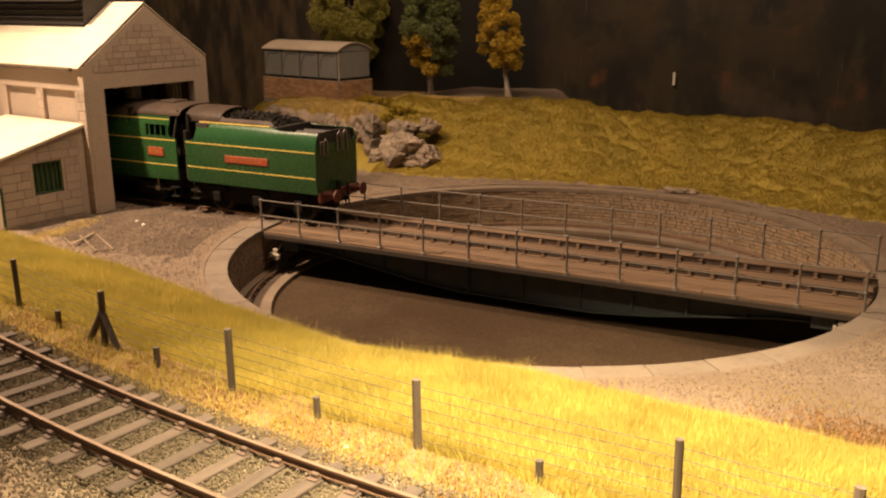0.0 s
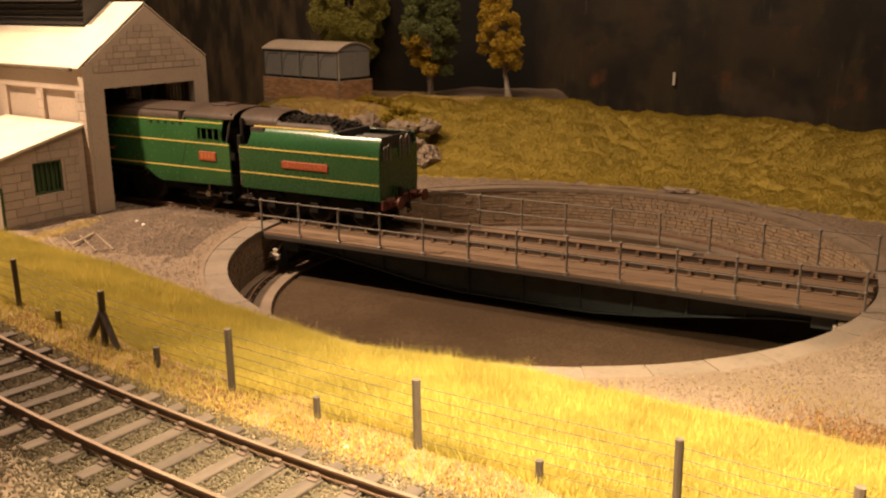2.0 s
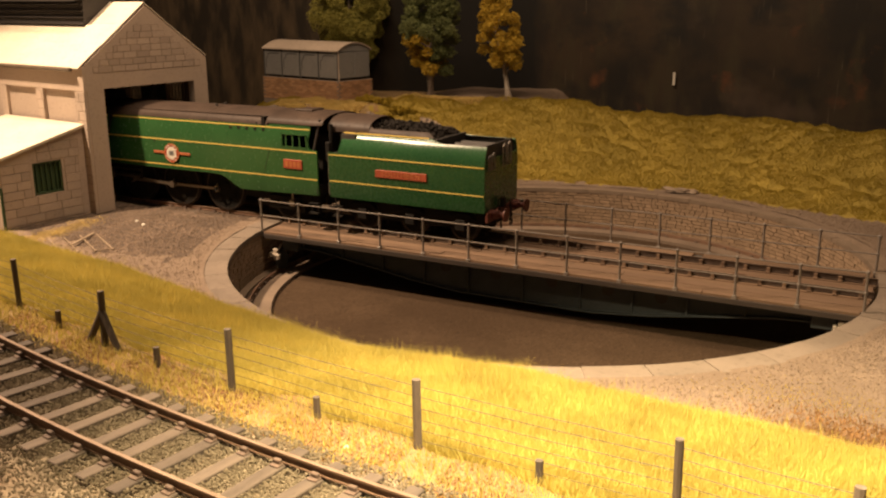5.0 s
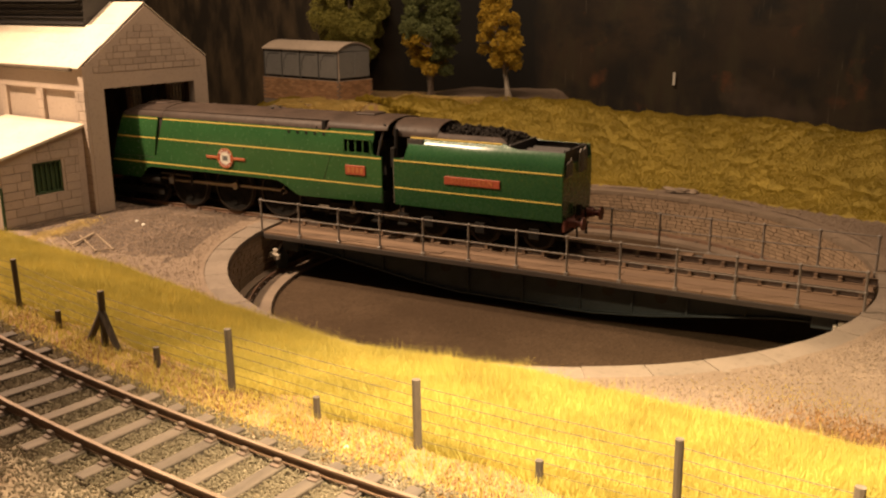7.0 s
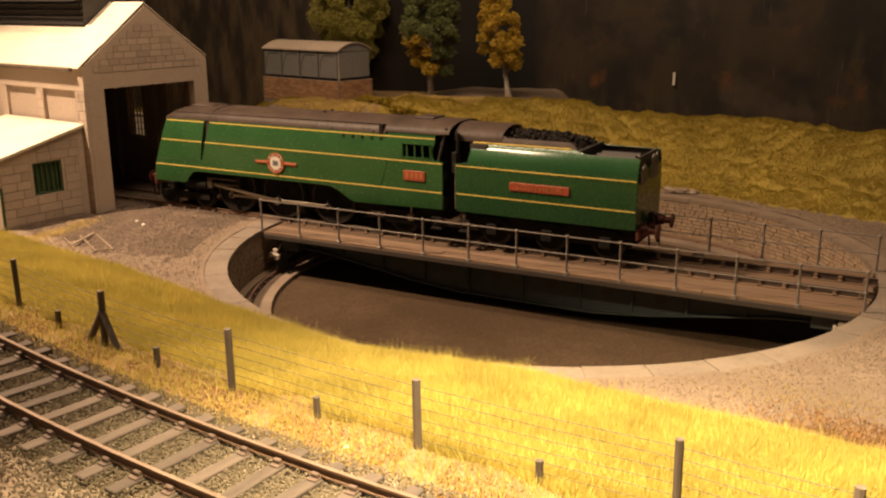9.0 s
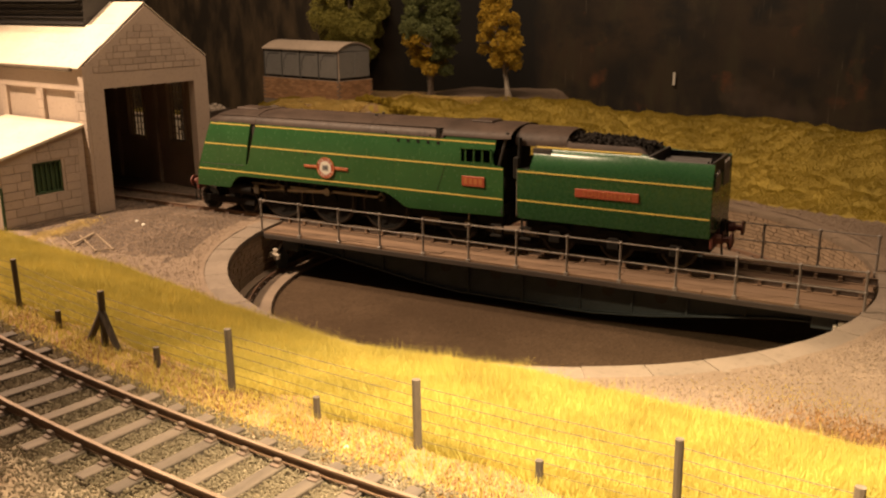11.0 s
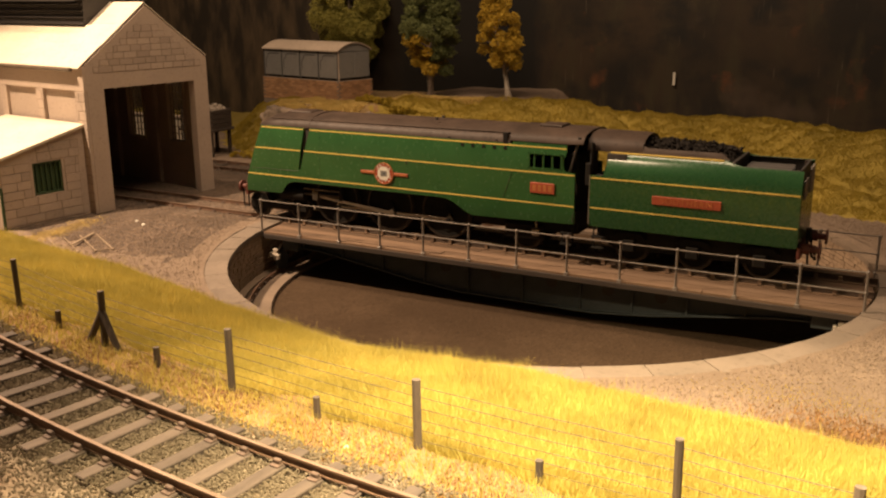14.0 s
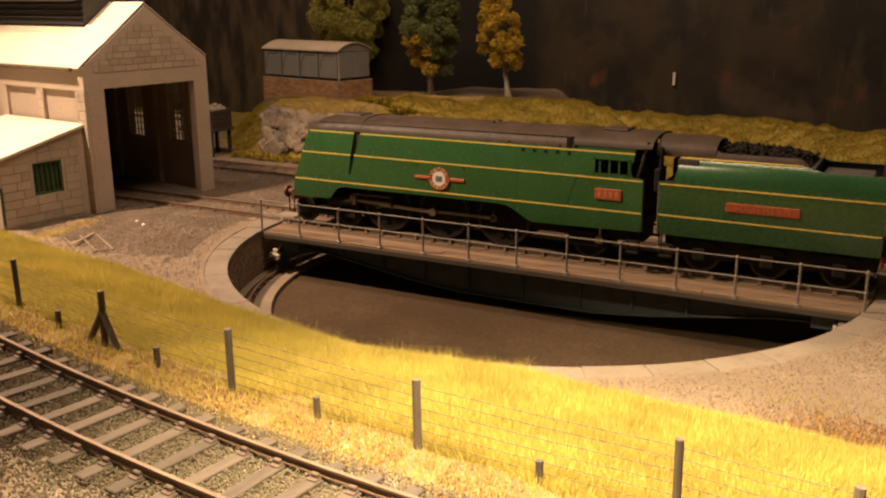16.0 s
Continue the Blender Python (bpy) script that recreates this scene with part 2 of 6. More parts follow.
_k = M_WOODS.mix(M_WOODS.between(M_WOODS.noise(2.2, 3, (2.2, 1, 0.16)), 0.66, 0.76), _k, (0.075, 0.055, 0.036))
# a darker band from about x -20 to -8 with ragged edges, lighter brown left of it
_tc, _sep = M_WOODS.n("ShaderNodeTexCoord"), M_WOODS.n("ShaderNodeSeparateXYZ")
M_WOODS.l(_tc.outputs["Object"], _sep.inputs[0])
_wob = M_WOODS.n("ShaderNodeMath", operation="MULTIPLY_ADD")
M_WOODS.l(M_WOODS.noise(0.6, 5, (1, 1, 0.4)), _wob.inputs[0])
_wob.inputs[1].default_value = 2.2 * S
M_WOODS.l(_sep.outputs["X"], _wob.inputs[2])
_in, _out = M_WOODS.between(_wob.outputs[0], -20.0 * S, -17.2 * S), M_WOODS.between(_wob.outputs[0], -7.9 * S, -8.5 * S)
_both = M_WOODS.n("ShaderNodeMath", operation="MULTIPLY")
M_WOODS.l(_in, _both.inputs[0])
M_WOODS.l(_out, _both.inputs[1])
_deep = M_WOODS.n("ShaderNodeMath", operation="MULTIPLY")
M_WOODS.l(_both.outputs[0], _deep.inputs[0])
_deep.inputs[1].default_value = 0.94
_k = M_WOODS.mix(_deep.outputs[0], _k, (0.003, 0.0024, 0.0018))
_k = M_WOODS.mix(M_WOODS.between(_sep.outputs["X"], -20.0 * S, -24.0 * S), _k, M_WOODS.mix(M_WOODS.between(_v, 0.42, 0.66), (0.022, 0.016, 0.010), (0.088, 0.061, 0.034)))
M_WOODS.colour(_k).bump(_s, 0.1, 0.05)
M_WOODS = M_WOODS.m
M_STONE = plain("warm grey moulded stone", (0.38, 0.303, 0.245), (0.43, 0.343, 0.275), 0.8, 0.8, fine=10, relief=0.2, vary=0.18)
M_JOINT = plain("recessed mortar joint", (0.22, 0.172, 0.135), (0.25, 0.195, 0.152), 2.0, 0.9)
M_ROOF = plain("pale cream sheet roofing", (0.60, 0.53, 0.42), (0.53, 0.46, 0.355), 0.6, 0.7, fine=8, relief=0.08)
# a darker brown than the outer stone
M_INSIDE = plain("darker brown shed interior", (0.23, 0.172, 0.13), (0.28, 0.21, 0.16), 0.9, 0.9)
M_SHEDGREEN = plain("dark green window paint", (0.03, 0.06, 0.025), (0.04, 0.075, 0.03), 3.0, 0.5)
M_GUTTER = plain("dark gutter paint", (0.10, 0.075, 0.05), (0.13, 0.1, 0.07), 3.0, 0.5)

M_GREEN = Mat("malachite green engine paint", rough=0.42)
_s, _f = M_GREEN.noise(0.8, 5), M_GREEN.noise(7, 5)
_k = M_GREEN.mix(M_GREEN.between(_s, 0.3, 0.7), (0.021, 0.074, 0.022), (0.028, 0.092, 0.028))
_k = M_GREEN.mix(M_GREEN.between(_f, 0.62, 0.9), _k, (0.03, 0.075, 0.025))
M_GREEN.colour(_k).bump(_f, 0.05, 0.01).roughness(_f, 0.20, 0.32)
M_GREEN = M_GREEN.m
# darker copy of the engine green; the tender's weaker light is in its colour
M_TENDER = Mat("malachite green darkened for tender shade", rough=0.45)
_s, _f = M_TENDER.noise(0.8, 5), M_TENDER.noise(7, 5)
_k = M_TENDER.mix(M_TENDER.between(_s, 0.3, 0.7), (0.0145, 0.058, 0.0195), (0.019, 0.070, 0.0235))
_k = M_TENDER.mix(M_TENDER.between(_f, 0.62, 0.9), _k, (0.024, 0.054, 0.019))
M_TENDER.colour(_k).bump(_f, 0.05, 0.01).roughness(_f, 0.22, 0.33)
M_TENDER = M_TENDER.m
M_BLACK = plain("matt weathered black", (0.030, 0.026, 0.024), (0.042, 0.036, 0.032), 1.0, 0.6, fine=9, relief=0.1)
M_CASETOP = plain("sooty brown-grey casing top", (0.031, 0.022, 0.0175), (0.056, 0.039, 0.030), 0.7, 0.5, fine=6, relief=0.1)
M_CASETOP.node_tree.nodes["Principled BSDF"].inputs["Specular IOR Level"].default_value = 0.13
M_FRAMES = plain("oily black running gear", (0.010, 0.0088, 0.008), (0.016, 0.0135, 0.011), 2.0, 0.8, fine=14, relief=0.15)
M_WHEEL = plain("grimy wheel paint", (0.009, 0.0085, 0.0075), (0.015, 0.013, 0.011), 2.0, 0.8)
for _m in (M_FRAMES, M_WHEEL):
    _m.node_tree.nodes["Principled BSDF"].inputs["Specular IOR Level"].default_value = 0.15
M_TYRE = plain("worn wheel tyre steel", (0.035, 0.029, 0.024), (0.055, 0.044, 0.036), 3.0, 0.45, 0.7)
M_ROD = plain("bright rod steel", (0.24, 0.205, 0.165), (0.31, 0.265, 0.21), 3.0, 0.36, 0.85)
M_OILSTEEL = plain("oily dark steel", (0.09, 0.075, 0.06), (0.13, 0.108, 0.085), 3.0, 0.4, 0.7)
M_YELLOW = plain("yellow lining", (0.62, 0.46, 0.10), (0.68, 0.5, 0.13), 2.0, 0.45, relief=0.03)
M_RED = plain("red nameplate enamel", (0.28, 0.05, 0.018), (0.32, 0.06, 0.022), 5.0, 0.6, relief=0.05)
M_BEAM = plain("red-brown buffer beam", (0.085, 0.02, 0.012), (0.11, 0.026, 0.015), 3.0, 0.6)
M_GILT = plain("gilt lettering", (0.36, 0.12, 0.035), (0.40, 0.14, 0.045), 6.0, 0.5)
M_WHITE = plain("off-white enamel", (0.62, 0.58, 0.5), (0.66, 0.62, 0.54), 4.0, 0.5)
M_CREAM = plain("dusty cream casting", (0.40, 0.34, 0.27), (0.45, 0.385, 0.31), 4.0, 0.6)
M_COAL = plain("black coal", (0.011, 0.0092, 0.0078), (0.021, 0.017, 0.014), 6.0, 0.9, fine=14, relief=0.6, depth=0.04)
M_COAL.node_tree.nodes["Principled BSDF"].inputs["Specular IOR Level"].default_value = 0.12


# ---- building helpers ----
def mesh_of(name, bm, materials, smooth=False):
    bmesh.ops.scale(bm, vec=(S, S, S), verts=bm.verts)
    me = bpy.data.meshes.new(name)
    bm.to_mesh(me)
    bm.free()
    for m in (materials if isinstance(materials, (list, tuple)) else [materials]):
        me.materials.append(m)
    me.shade_smooth()
    me.set_sharp_from_angle(angle=radians(32))
    return me


def place(x, y, z, rx=0, ry=0, rz=0):
    return pose(x * S, y * S, z * S, rx, ry, rz)


def part(name, bm, material, parent=None, label="", smooth=False, at=None):
    ob = new(name, mesh_of(name, bm, material, smooth) if isinstance(bm, bmesh.types.BMesh) else bm)
    ob.parent = parent
    if at is not None:
        ob.matrix_basis = at
    if label:
        ob["label"] = label
    return ob


def thing(name, at, label, category, group="", kind=""):
    ob = new(name)
    ob.empty_display_size = 0.01
    ob.matrix_basis = at
    return tagged(ob, label, category, group, kind)


def box(bm, x0, x1, y0, y1, z0, z1, bevel=0.0, m=None, mi=0):
    mat = Matrix.LocRotScale(((x0 + x1) / 2, (y0 + y1) / 2, (z0 + z1) / 2), None, (x1 - x0, y1 - y0, z1 - z0))
    got = bmesh.ops.create_cube(bm, size=1, matrix=(m @ mat) if m else mat)
    fs = {f for v in got["verts"] for f in v.link_faces}
    for f in fs:
        f.material_index = mi
    if bevel:
        es = {e for v in got["verts"] for e in v.link_edges}
        r = bmesh.ops.bevel(bm, geom=list(es), offset=bevel, segments=1, affect="EDGES", profile=0.5)
        for f in r["faces"]:
            f.material_index = mi
    return bm


def rod(bm, a, b, r, seg=8, r2=None, mi=0):
    a, b = Vector(a), Vector(b)
    m = Matrix.Translation((a + b) / 2) @ (b - a).to_track_quat("Z", "Y").to_matrix().to_4x4()
    got = bmesh.ops.create_cone(bm, cap_ends=True, segments=seg, radius1=r, radius2=r if r2 is None else r2, depth=(b - a).length, matrix=m)
    for f in {f for v in got["verts"] for f in v.link_faces}:
        f.material_index = mi
    return bm


def sheet(bm, outline, y0, y1, axis="y", mi=0):
    """A flat plate: an outline in (x, z), or in (y, z) for axis x, given thickness."""
    def at(p, d):
        return (p[0], d, p[1]) if axis == "y" else ((d, p[0], p[1]) if axis == "x" else (p[0], p[1], d))
    a = [bm.verts.new(at(p, y0)) for p in outline]
    b = [bm.verts.new(at(p, y1)) for p in outline]
    fs = [bm.faces.new(a), bm.faces.new(b[::-1])]
    for i in range(len(a)):
        j = (i + 1) % len(a)
        fs.append(bm.faces.new((a[j], a[i], b[i], b[j])))
    for f in fs:
        f.material_index = mi
    bmesh.ops.recalc_face_normals(bm, faces=fs)
    return bm


def nb():
    return bmesh.new()


def smoothstep(a, b, x):
    t = min(1, max(0, (x - a) / (b - a)))
    return t * t * (3 - 2 * t)


def line_at(points, x):
    if x <= points[0][0]:
        return points[0][1]
    for (xa, ya), (xb, yb) in zip(points, points[1:]):
        if x <= xb:
            return ya + (yb - ya) * (x - xa) / (xb - xa)
    return points[-1][1]


# ---- plan of the ground ----
PIT_R, COPE_R, FLOOR_Z, COPE_Z = 10.57, 11.34, -1.92, -0.186
GRASS_EDGE = [(-40, -5.0), (-18.3, -7.5), (-13.4, -8.5), (-10.4, -8.9), (-7.3, -9.7), (-4.8, -10.35), (0, -11.38), (4, -10.8), (6, -11.0), (7.5, -11.1), (11, -11.3), (40, -11.5)]
BANK_FOOT = [(-60, 19), (-30, 18.5), (-25.5, 13.5), (-22, 11.2), (-21, 10.9), (-13, 9.6), (-9.4, 9.8), (-5.8, 11.0), (-0.7, 11.7), (2.9, 11.5), (6.8, 10.2), (10.2, 9.2), (16, 8.5), (60, 8.0)]
CREST_Z = [(-60, 0.3), (-30.5, 0.4), (-28.3, 1.0), (-26.2, 2.15), (-23.5, 2.35), (-22, 2.4), (-17, 2.4), (-13.5, 2.9), (-8, 2.95), (-6, 3.1), (-2, 2.55), (3, 2.58), (9.5, 2.58), (60, 2.5)]


def fence_y(x):
    return -16.23 - 0.154 * x


def track_y(x):
    """Centre line of the running line before the fence: a gentle curve."""
    return -18.80 - 0.148 * x + 0.0072 * (x - 0.3) ** 2


def ground_z(x, y):
    edge = line_at(GRASS_EDGE, x)
    z = -0.17
    if y < edge:
        f = fence_y(x)
        z = -0.15 + 1.2 * min(1.0, (edge - y) / (edge - f)) ** 0.52
    foot = line_at(BANK_FOOT, x)
    if y > foot:
        top = line_at(CREST_Z, x)
        wide = 4.6 - 2.7 * smoothstep(-22.4, -21.2, x) * (1 - smoothstep(-15.5, -13.5, x))
        k = smoothstep(0, 1, (y - foot) / wide)
        z = -0.17 + (top + 0.17) * (0.55 * k + 0.45 * min(1, (y - foot) / wide))
        lump = noise.noise(Vector((x * 0.55, y * 0.55, 3))) * 0.28 + noise.noise(Vector((x * 1.3, y * 2.2, 8))) * 0.17
        lump -= 0.20 * max(0.0, 0.16 - abs(noise.noise(Vector((x * 0.42, y * 0.9, 15))))) / 0.16 * smoothstep(-0.1, 0.35, noise.noise(Vector((x * 0.3, y * 0.3, 31))))
        z += lump * smoothstep(0, 1.5, y - foot) * (1 if y < foot + 5.5 else 0.3)
        z -= 2.2 * smoothstep(foot + 4.8, foot + 8.5, y) * smoothstep(-8.3, -5.8, x)
    else:
        z += 0.035 * noise.noise(Vector((x * 0.8, y * 0.8, 1))) + 0.014 * noise.noise(Vector((x * 3.1, y * 3.1, 6)))
        heap = math.hypot((x + 12.8) / 3.0, (y + 3.9) / 2.0)
        if heap < 1.4:
            z += 0.22 * (1 - smoothstep(0.3, 1.4, heap)) * smoothstep(11.7, 13.4, math.hypot(x, y))
    return z


def zone(x, y):
    j = 0.35 * noise.noise(Vector((x * 1.3, y * 1.3, 5))) + 0.2 * noise.noise(Vector((x * 4.3, y * 4.3, 5)))
    if y < track_y(x) + 1.5 + 0.5 * j:
        return 2
    if y < line_at(GRASS_EDGE, x) + j:
        return 3
    # yard beside the shed: dark cinders, with the shed's shadow painted in
    if x < -11.6 + 1.2 * j and -6.6 + j < y < 9.0 + 0.5 * j and math.hypot(x, y) > 12.2 + j:
        return 4
    if x < -8 and math.hypot((x + 13.2) / 4.6, (y + 3.6) / 3.5) < 1 + 0.7 * j and math.hypot(x, y) > 11.9 + j:
        return 4
    if -22.2 < x < -14.6 + j and y > 11.2 + j:
        return 3
    if y > line_at(BANK_FOOT, x) + 5.4 + j and x > -16:
        return 0
    if y > line_at(BANK_FOOT, x) + j * 0.8:
        return 1
    return 0


def build_ground():
    rings = [COPE_R - 0.1 + 0.24 * i for i in range(70)] + [28, 29, 30.5, 32, 34, 37, 41, 46, 55, 70]
    n = 460
    verts, faces, mats = [], [], []
    for r in rings:
        for k in range(n):
            a = 2 * math.pi * k / n
            x, y = r * math.cos(a), r * math.sin(a)
            verts.append((x * S, y * S, ground_z(x, y) * S))
    for i in range(len(rings) - 1):
        for k in range(n):
            q = (i * n + k, i * n + n + k, i * n + n + (k + 1) % n, i * n + (k + 1) % n)
            faces.append(q)
            c = [sum(verts[v][d] for v in q) / 4 / S for d in (0, 1)]
            mats.append(zone(*c))
    me = bpy.data.meshes.new("ground")
    me.from_pydata(verts, [], faces)
    for m in (M_GRAVEL, M_TURF, M_BALLAST, M_SOIL, M_HEAP_SHADE):
        me.materials.append(m)
    me.polygons.foreach_set("material_index", mats)
    me.shade_smooth()
    return tagged(new("ground", me), "brown cinder ground rising to turf bank and grass verge", "ground", kind="structure")


build_ground()


# ---- turntable pit ----
def arc_block(bm, r0, r1, a0, a1, z0, z1, steps=3, mi=0):
    prof = [(r0, z0), (r1, z0), (r1, z1), (r0, z1)]
    loops = []
    for i in range(steps + 1):
        a = a0 + (a1 - a0) * i / steps
        loops.append([bm.verts.new((r * math.cos(a), r * math.sin(a), z)) for r, z in prof])
    fs = []
    for p, q in zip(loops, loops[1:]):
        for k in range(4):
            fs.append(bm.faces.new((p[k], p[(k + 1) % 4], q[(k + 1) % 4], q[k])))
    fs += [bm.faces.new(loops[0][::-1]), bm.faces.new(loops[-1])]
    for f in fs:
        f.material_index = mi
    bmesh.ops.recalc_face_normals(bm, faces=fs)


def ring(bm, r0, r1, z0, z1, n=180):
    prof = [(r0, z0), (r1, z0), (r1, z1), (r0, z1)]
    loops = [[bm.verts.new((r * math.cos(2 * math.pi * i / n), r * math.sin(2 * math.pi * i / n), z)) for r, z in prof] for i in range(n)]
    fs = []
    for i in range(n):
        p, q = loops[i], loops[(i + 1) % n]
        for k in range(4):
            fs.append(bm.faces.new((p[k], p[(k + 1) % 4], q[(k + 1) % 4], q[k])))
    bmesh.ops.recalc_face_normals(bm, faces=fs)


def build_pit():
    pit = thing("turntable_pit", place(0, 0, 0), "round sunken turntable pit with stone wall and pale coping", "turntable pit", kind="structure")
    bm = nb()
    got = bmesh.ops.create_circle(bm, cap_ends=True, segments=160, radius=PIT_R + 0.4)
    bmesh.ops.translate(bm, vec=(0, 0, FLOOR_Z), verts=bm.verts)
    part("pit_floor", bm, M_PITFLOOR, pit, "dark brown gritty pit floor")
    bm = nb()
    ring(bm, PIT_R + 0.03, COPE_R - 0.05, FLOOR_Z - 0.05, COPE_Z - 0.12)
    part("pit_wall", bm, M_PITWALL, pit)
    bm = nb()
    ring(bm, 9.22, 9.84, FLOOR_Z - 0.02, FLOOR_Z + 0.13)
    part("race_ring", bm, M_RACE, pit, "worn brown concrete race ring")
    bm = nb()
    ring(bm, 9.955, 10.025, FLOOR_Z + 0.04, FLOOR_Z + 0.23)
    part("race_rail", bm, M_RAILRUST, pit, "rusty circular race rail")
    ch = nb()
    box(ch, -0.16, 0.16, -0.13, 0.13, -0.02, 0.05, 0.01)
    box(ch, -0.11, 0.11, -0.08, 0.08, 0.05, 0.17, 0.012)
    me = mesh_of("race_chair", ch, M_CHAIR)
    for k in range(90):
        a = 2 * math.pi * k / 90
        part("race_chair", me, None, pit, at=place(9.99 * math.cos(a), 9.99 * math.sin(a), FLOOR_Z, 0, 0, math.degrees(a)))
    bm = nb()
    ring(bm, PIT_R - 0.32, PIT_R + 0.04, FLOOR_Z - 0.02, FLOOR_Z + 0.10)
    part("wall_footing", bm, M_PITWALL, pit)
    # coping stones, each a little apart
    n = 44
    for k in range(n):
        a0 = 2 * math.pi * (k + 0.32) / n
        a1 = a0 + 2 * math.pi / n - 0.0028
        lift = random.uniform(-0.012, 0.012)
        bm = nb()
        back = radians(12) < (a0 + a1) / 2 < radians(166)
        arc_block(bm, PIT_R - 0.05, PIT_R + 0.24 if back else COPE_R, a0, a1, COPE_Z - 0.16, COPE_Z + lift, 5)
        part("coping_stone", bm, M_PITWALL if back else M_CONCRETE, pit)
    bm = nb()
    arc_block(bm, PIT_R + 0.26, COPE_R + 0.05, radians(9), radians(169), COPE_Z - 0.12, COPE_Z - 0.012, 60)
    part("gravel_strip", bm, M_GRAVEL, pit)
    # a slab of dark mortar under the joints
    bm = nb()
    ring(bm, PIT_R - 0.03, COPE_R - 0.01, COPE_Z - 0.15, COPE_Z - 0.03)
    part("coping_bed", bm, M_JOINT, pit)
    return pit


PIT = build_pit()


# ---- turntable bridge ----
def rail_profile(h):
    """Half-metre-free bullhead section: (offset, height) from the head down."""
    return [(-0.035, 0), (0.035, 0), (0.035, -0.035), (0.012, -0.05), (0.012, -h + 0.03), (0.03, -h + 0.02), (0.03, -h), (-0.03, -h), (-0.03, -h + 0.02), (-0.012, -h + 0.03), (-0.012, -0.05), (-0.035, -0.035)]


def rail(points, h):
    """A rail along points (x, y, z of the head's top); head polished, web rusty."""
    bm = nb()
    prof = rail_profile(h)
    loops = []
    for i, p in enumerate(points):
        a, b = Vector(points[max(0, i - 1)]), Vector(points[min(len(points) - 1, i + 1)])
        d = (b - a).normalized()
        side = Vector((-d.y, d.x, 0))
        loops.append([bm.verts.new(Vector(p) + side * o + Vector((0, 0, z))) for o, z in prof])
    for p, q in zip(loops, loops[1:]):
        for k in range(len(prof)):
            f = bm.faces.new((p[k], q[k], q[(k + 1) % len(prof)], p[(k + 1) % len(prof)]))
            f.material_index = 0 if k == 0 else 1
    for lo in (loops[0], loops[-1][::-1]):
        bm.faces.new(lo).material_index = 1
    bmesh.ops.recalc_face_normals(bm, faces=bm.faces)
    return bm


GAUGE = 0.73      # half the distance between the rails' centres
DECK_Z = -0.23


def build_bridge():
    br = thing("turntable_bridge", place(0, 0, 0), "brown planked turntable bridge with fishbelly girders and grey handrails", "turntable bridge")
    # deck planks lengthwise, in strips each side and between the rails
    ends = 10.36
    for y0, y1 in ((-2.24, -2.01), (-1.99, -1.62), (-1.60, -1.22), (-1.20, -0.88), (-0.58, -0.22), (-0.20, 0.18), (0.20, 0.58), (0.88, 1.20), (1.22, 1.60), (1.62, 1.99), (2.01, 2.24)):
        cuts = [-ends] + sorted(random.uniform(-8, 8) for _ in range(3)) + [ends]
        for xa, xb in zip(cuts, cuts[1:]):
            if xb - xa < 0.5:
                continue
            bm = nb()
            z = DECK_Z + random.uniform(-0.012, 0.006)
            e = math.sqrt(max(0, (PIT_R - 0.12) ** 2 - max(abs(y0), abs(y1)) ** 2))
            box(bm, max(xa, -e) + 0.008, min(xb, e) - 0.008, y0, y1, z - 0.07, z)
            part("plank", bm, M_DECK, br)
    bm = nb()
    box(bm, -10.2, 10.2, -2.1, 2.1, DECK_Z - 0.26, DECK_Z - 0.085)
    part("deck_frame", bm, M_GIRDER, br, "dark deck frame")
    for y in (-2.25, 2.25):
        bm = nb()
        box(bm, -10.2, 10.2, y - 0.03, y + 0.03, DECK_Z - 0.24, DECK_Z - 0.075, 0.01)
        part("edge_beam", bm, M_TIMBER, br)
    for y in (-GAUGE, GAUGE):
        part("rail", rail([(-10.45, y, 0), (0, y, 0), (10.45, y, 0)], 0.19), [M_RAILHEAD, M_WEB], br)
        bm = nb()
        box(bm, -10.4, 10.4, y - 0.14, y + 0.14, DECK_Z - 0.08, DECK_Z + 0.02)
        part("rail_timber", bm, M_DECK, br)
        chair = nb()
        box(chair, -0.07, 0.07, -0.14, 0.14, -0.23, -0.17, 0.01)
        box(chair, -0.055, 0.055, -0.09, 0.09, -0.18, -0.05, 0.012)
        me = mesh_of("chair", chair, M_DECK)
        for i in range(30):
            part("chair", me, None, br, at=place(-10.1 + i * 0.697, y, 0))
    # fishbelly girders
    for y in (-1.55, 1.55):
        g = nb()
        low = [(-9.6, -0.78), (-8.0, -0.85), (-6.0, -1.12), (-4.2, -1.38), (-2.4, -1.55), (2.4, -1.55), (4.2, -1.38), (6.0, -1.12), (8.0, -0.85), (9.6, -0.78)]
        sheet(g, [(-9.6, DECK_Z - 0.1), *low, (9.6, DECK_Z - 0.1)], y - 0.03, y + 0.03)
        girder = part("girder", g, M_GIRDER, br, "dark grey fishbelly plate girder")
        fl = nb()
        sheet(fl, low + [(x, z - 0.05) for x, z in low[::-1]], y - 0.18, y + 0.18)
        part("flange", fl, M_GIRDER, girder)
        out = -1 if y < 0 else 1
        for x in (-8.8, -7.1, -5.4, -3.7, -2.0, 0, 2.0, 3.7, 5.4, 7.1, 8.8):
            st = nb()
            zl = line_at(low, x)
            box(st, x - 0.03, x + 0.03, min(y, y + out * 0.15), max(y, y + out * 0.15), zl, DECK_Z - 0.26)
            part("stiffener", st, M_GIRDER, girder)
        # black discs stand in for the dark of open lightening holes
        for x in (-2.9, -1.0, 1.0, 2.9, 4.6):
            h = nb()
            rod(h, (x, y + out * 0.028, -0.78), (x, y + out * 0.05, -0.78), 0.2, 16)
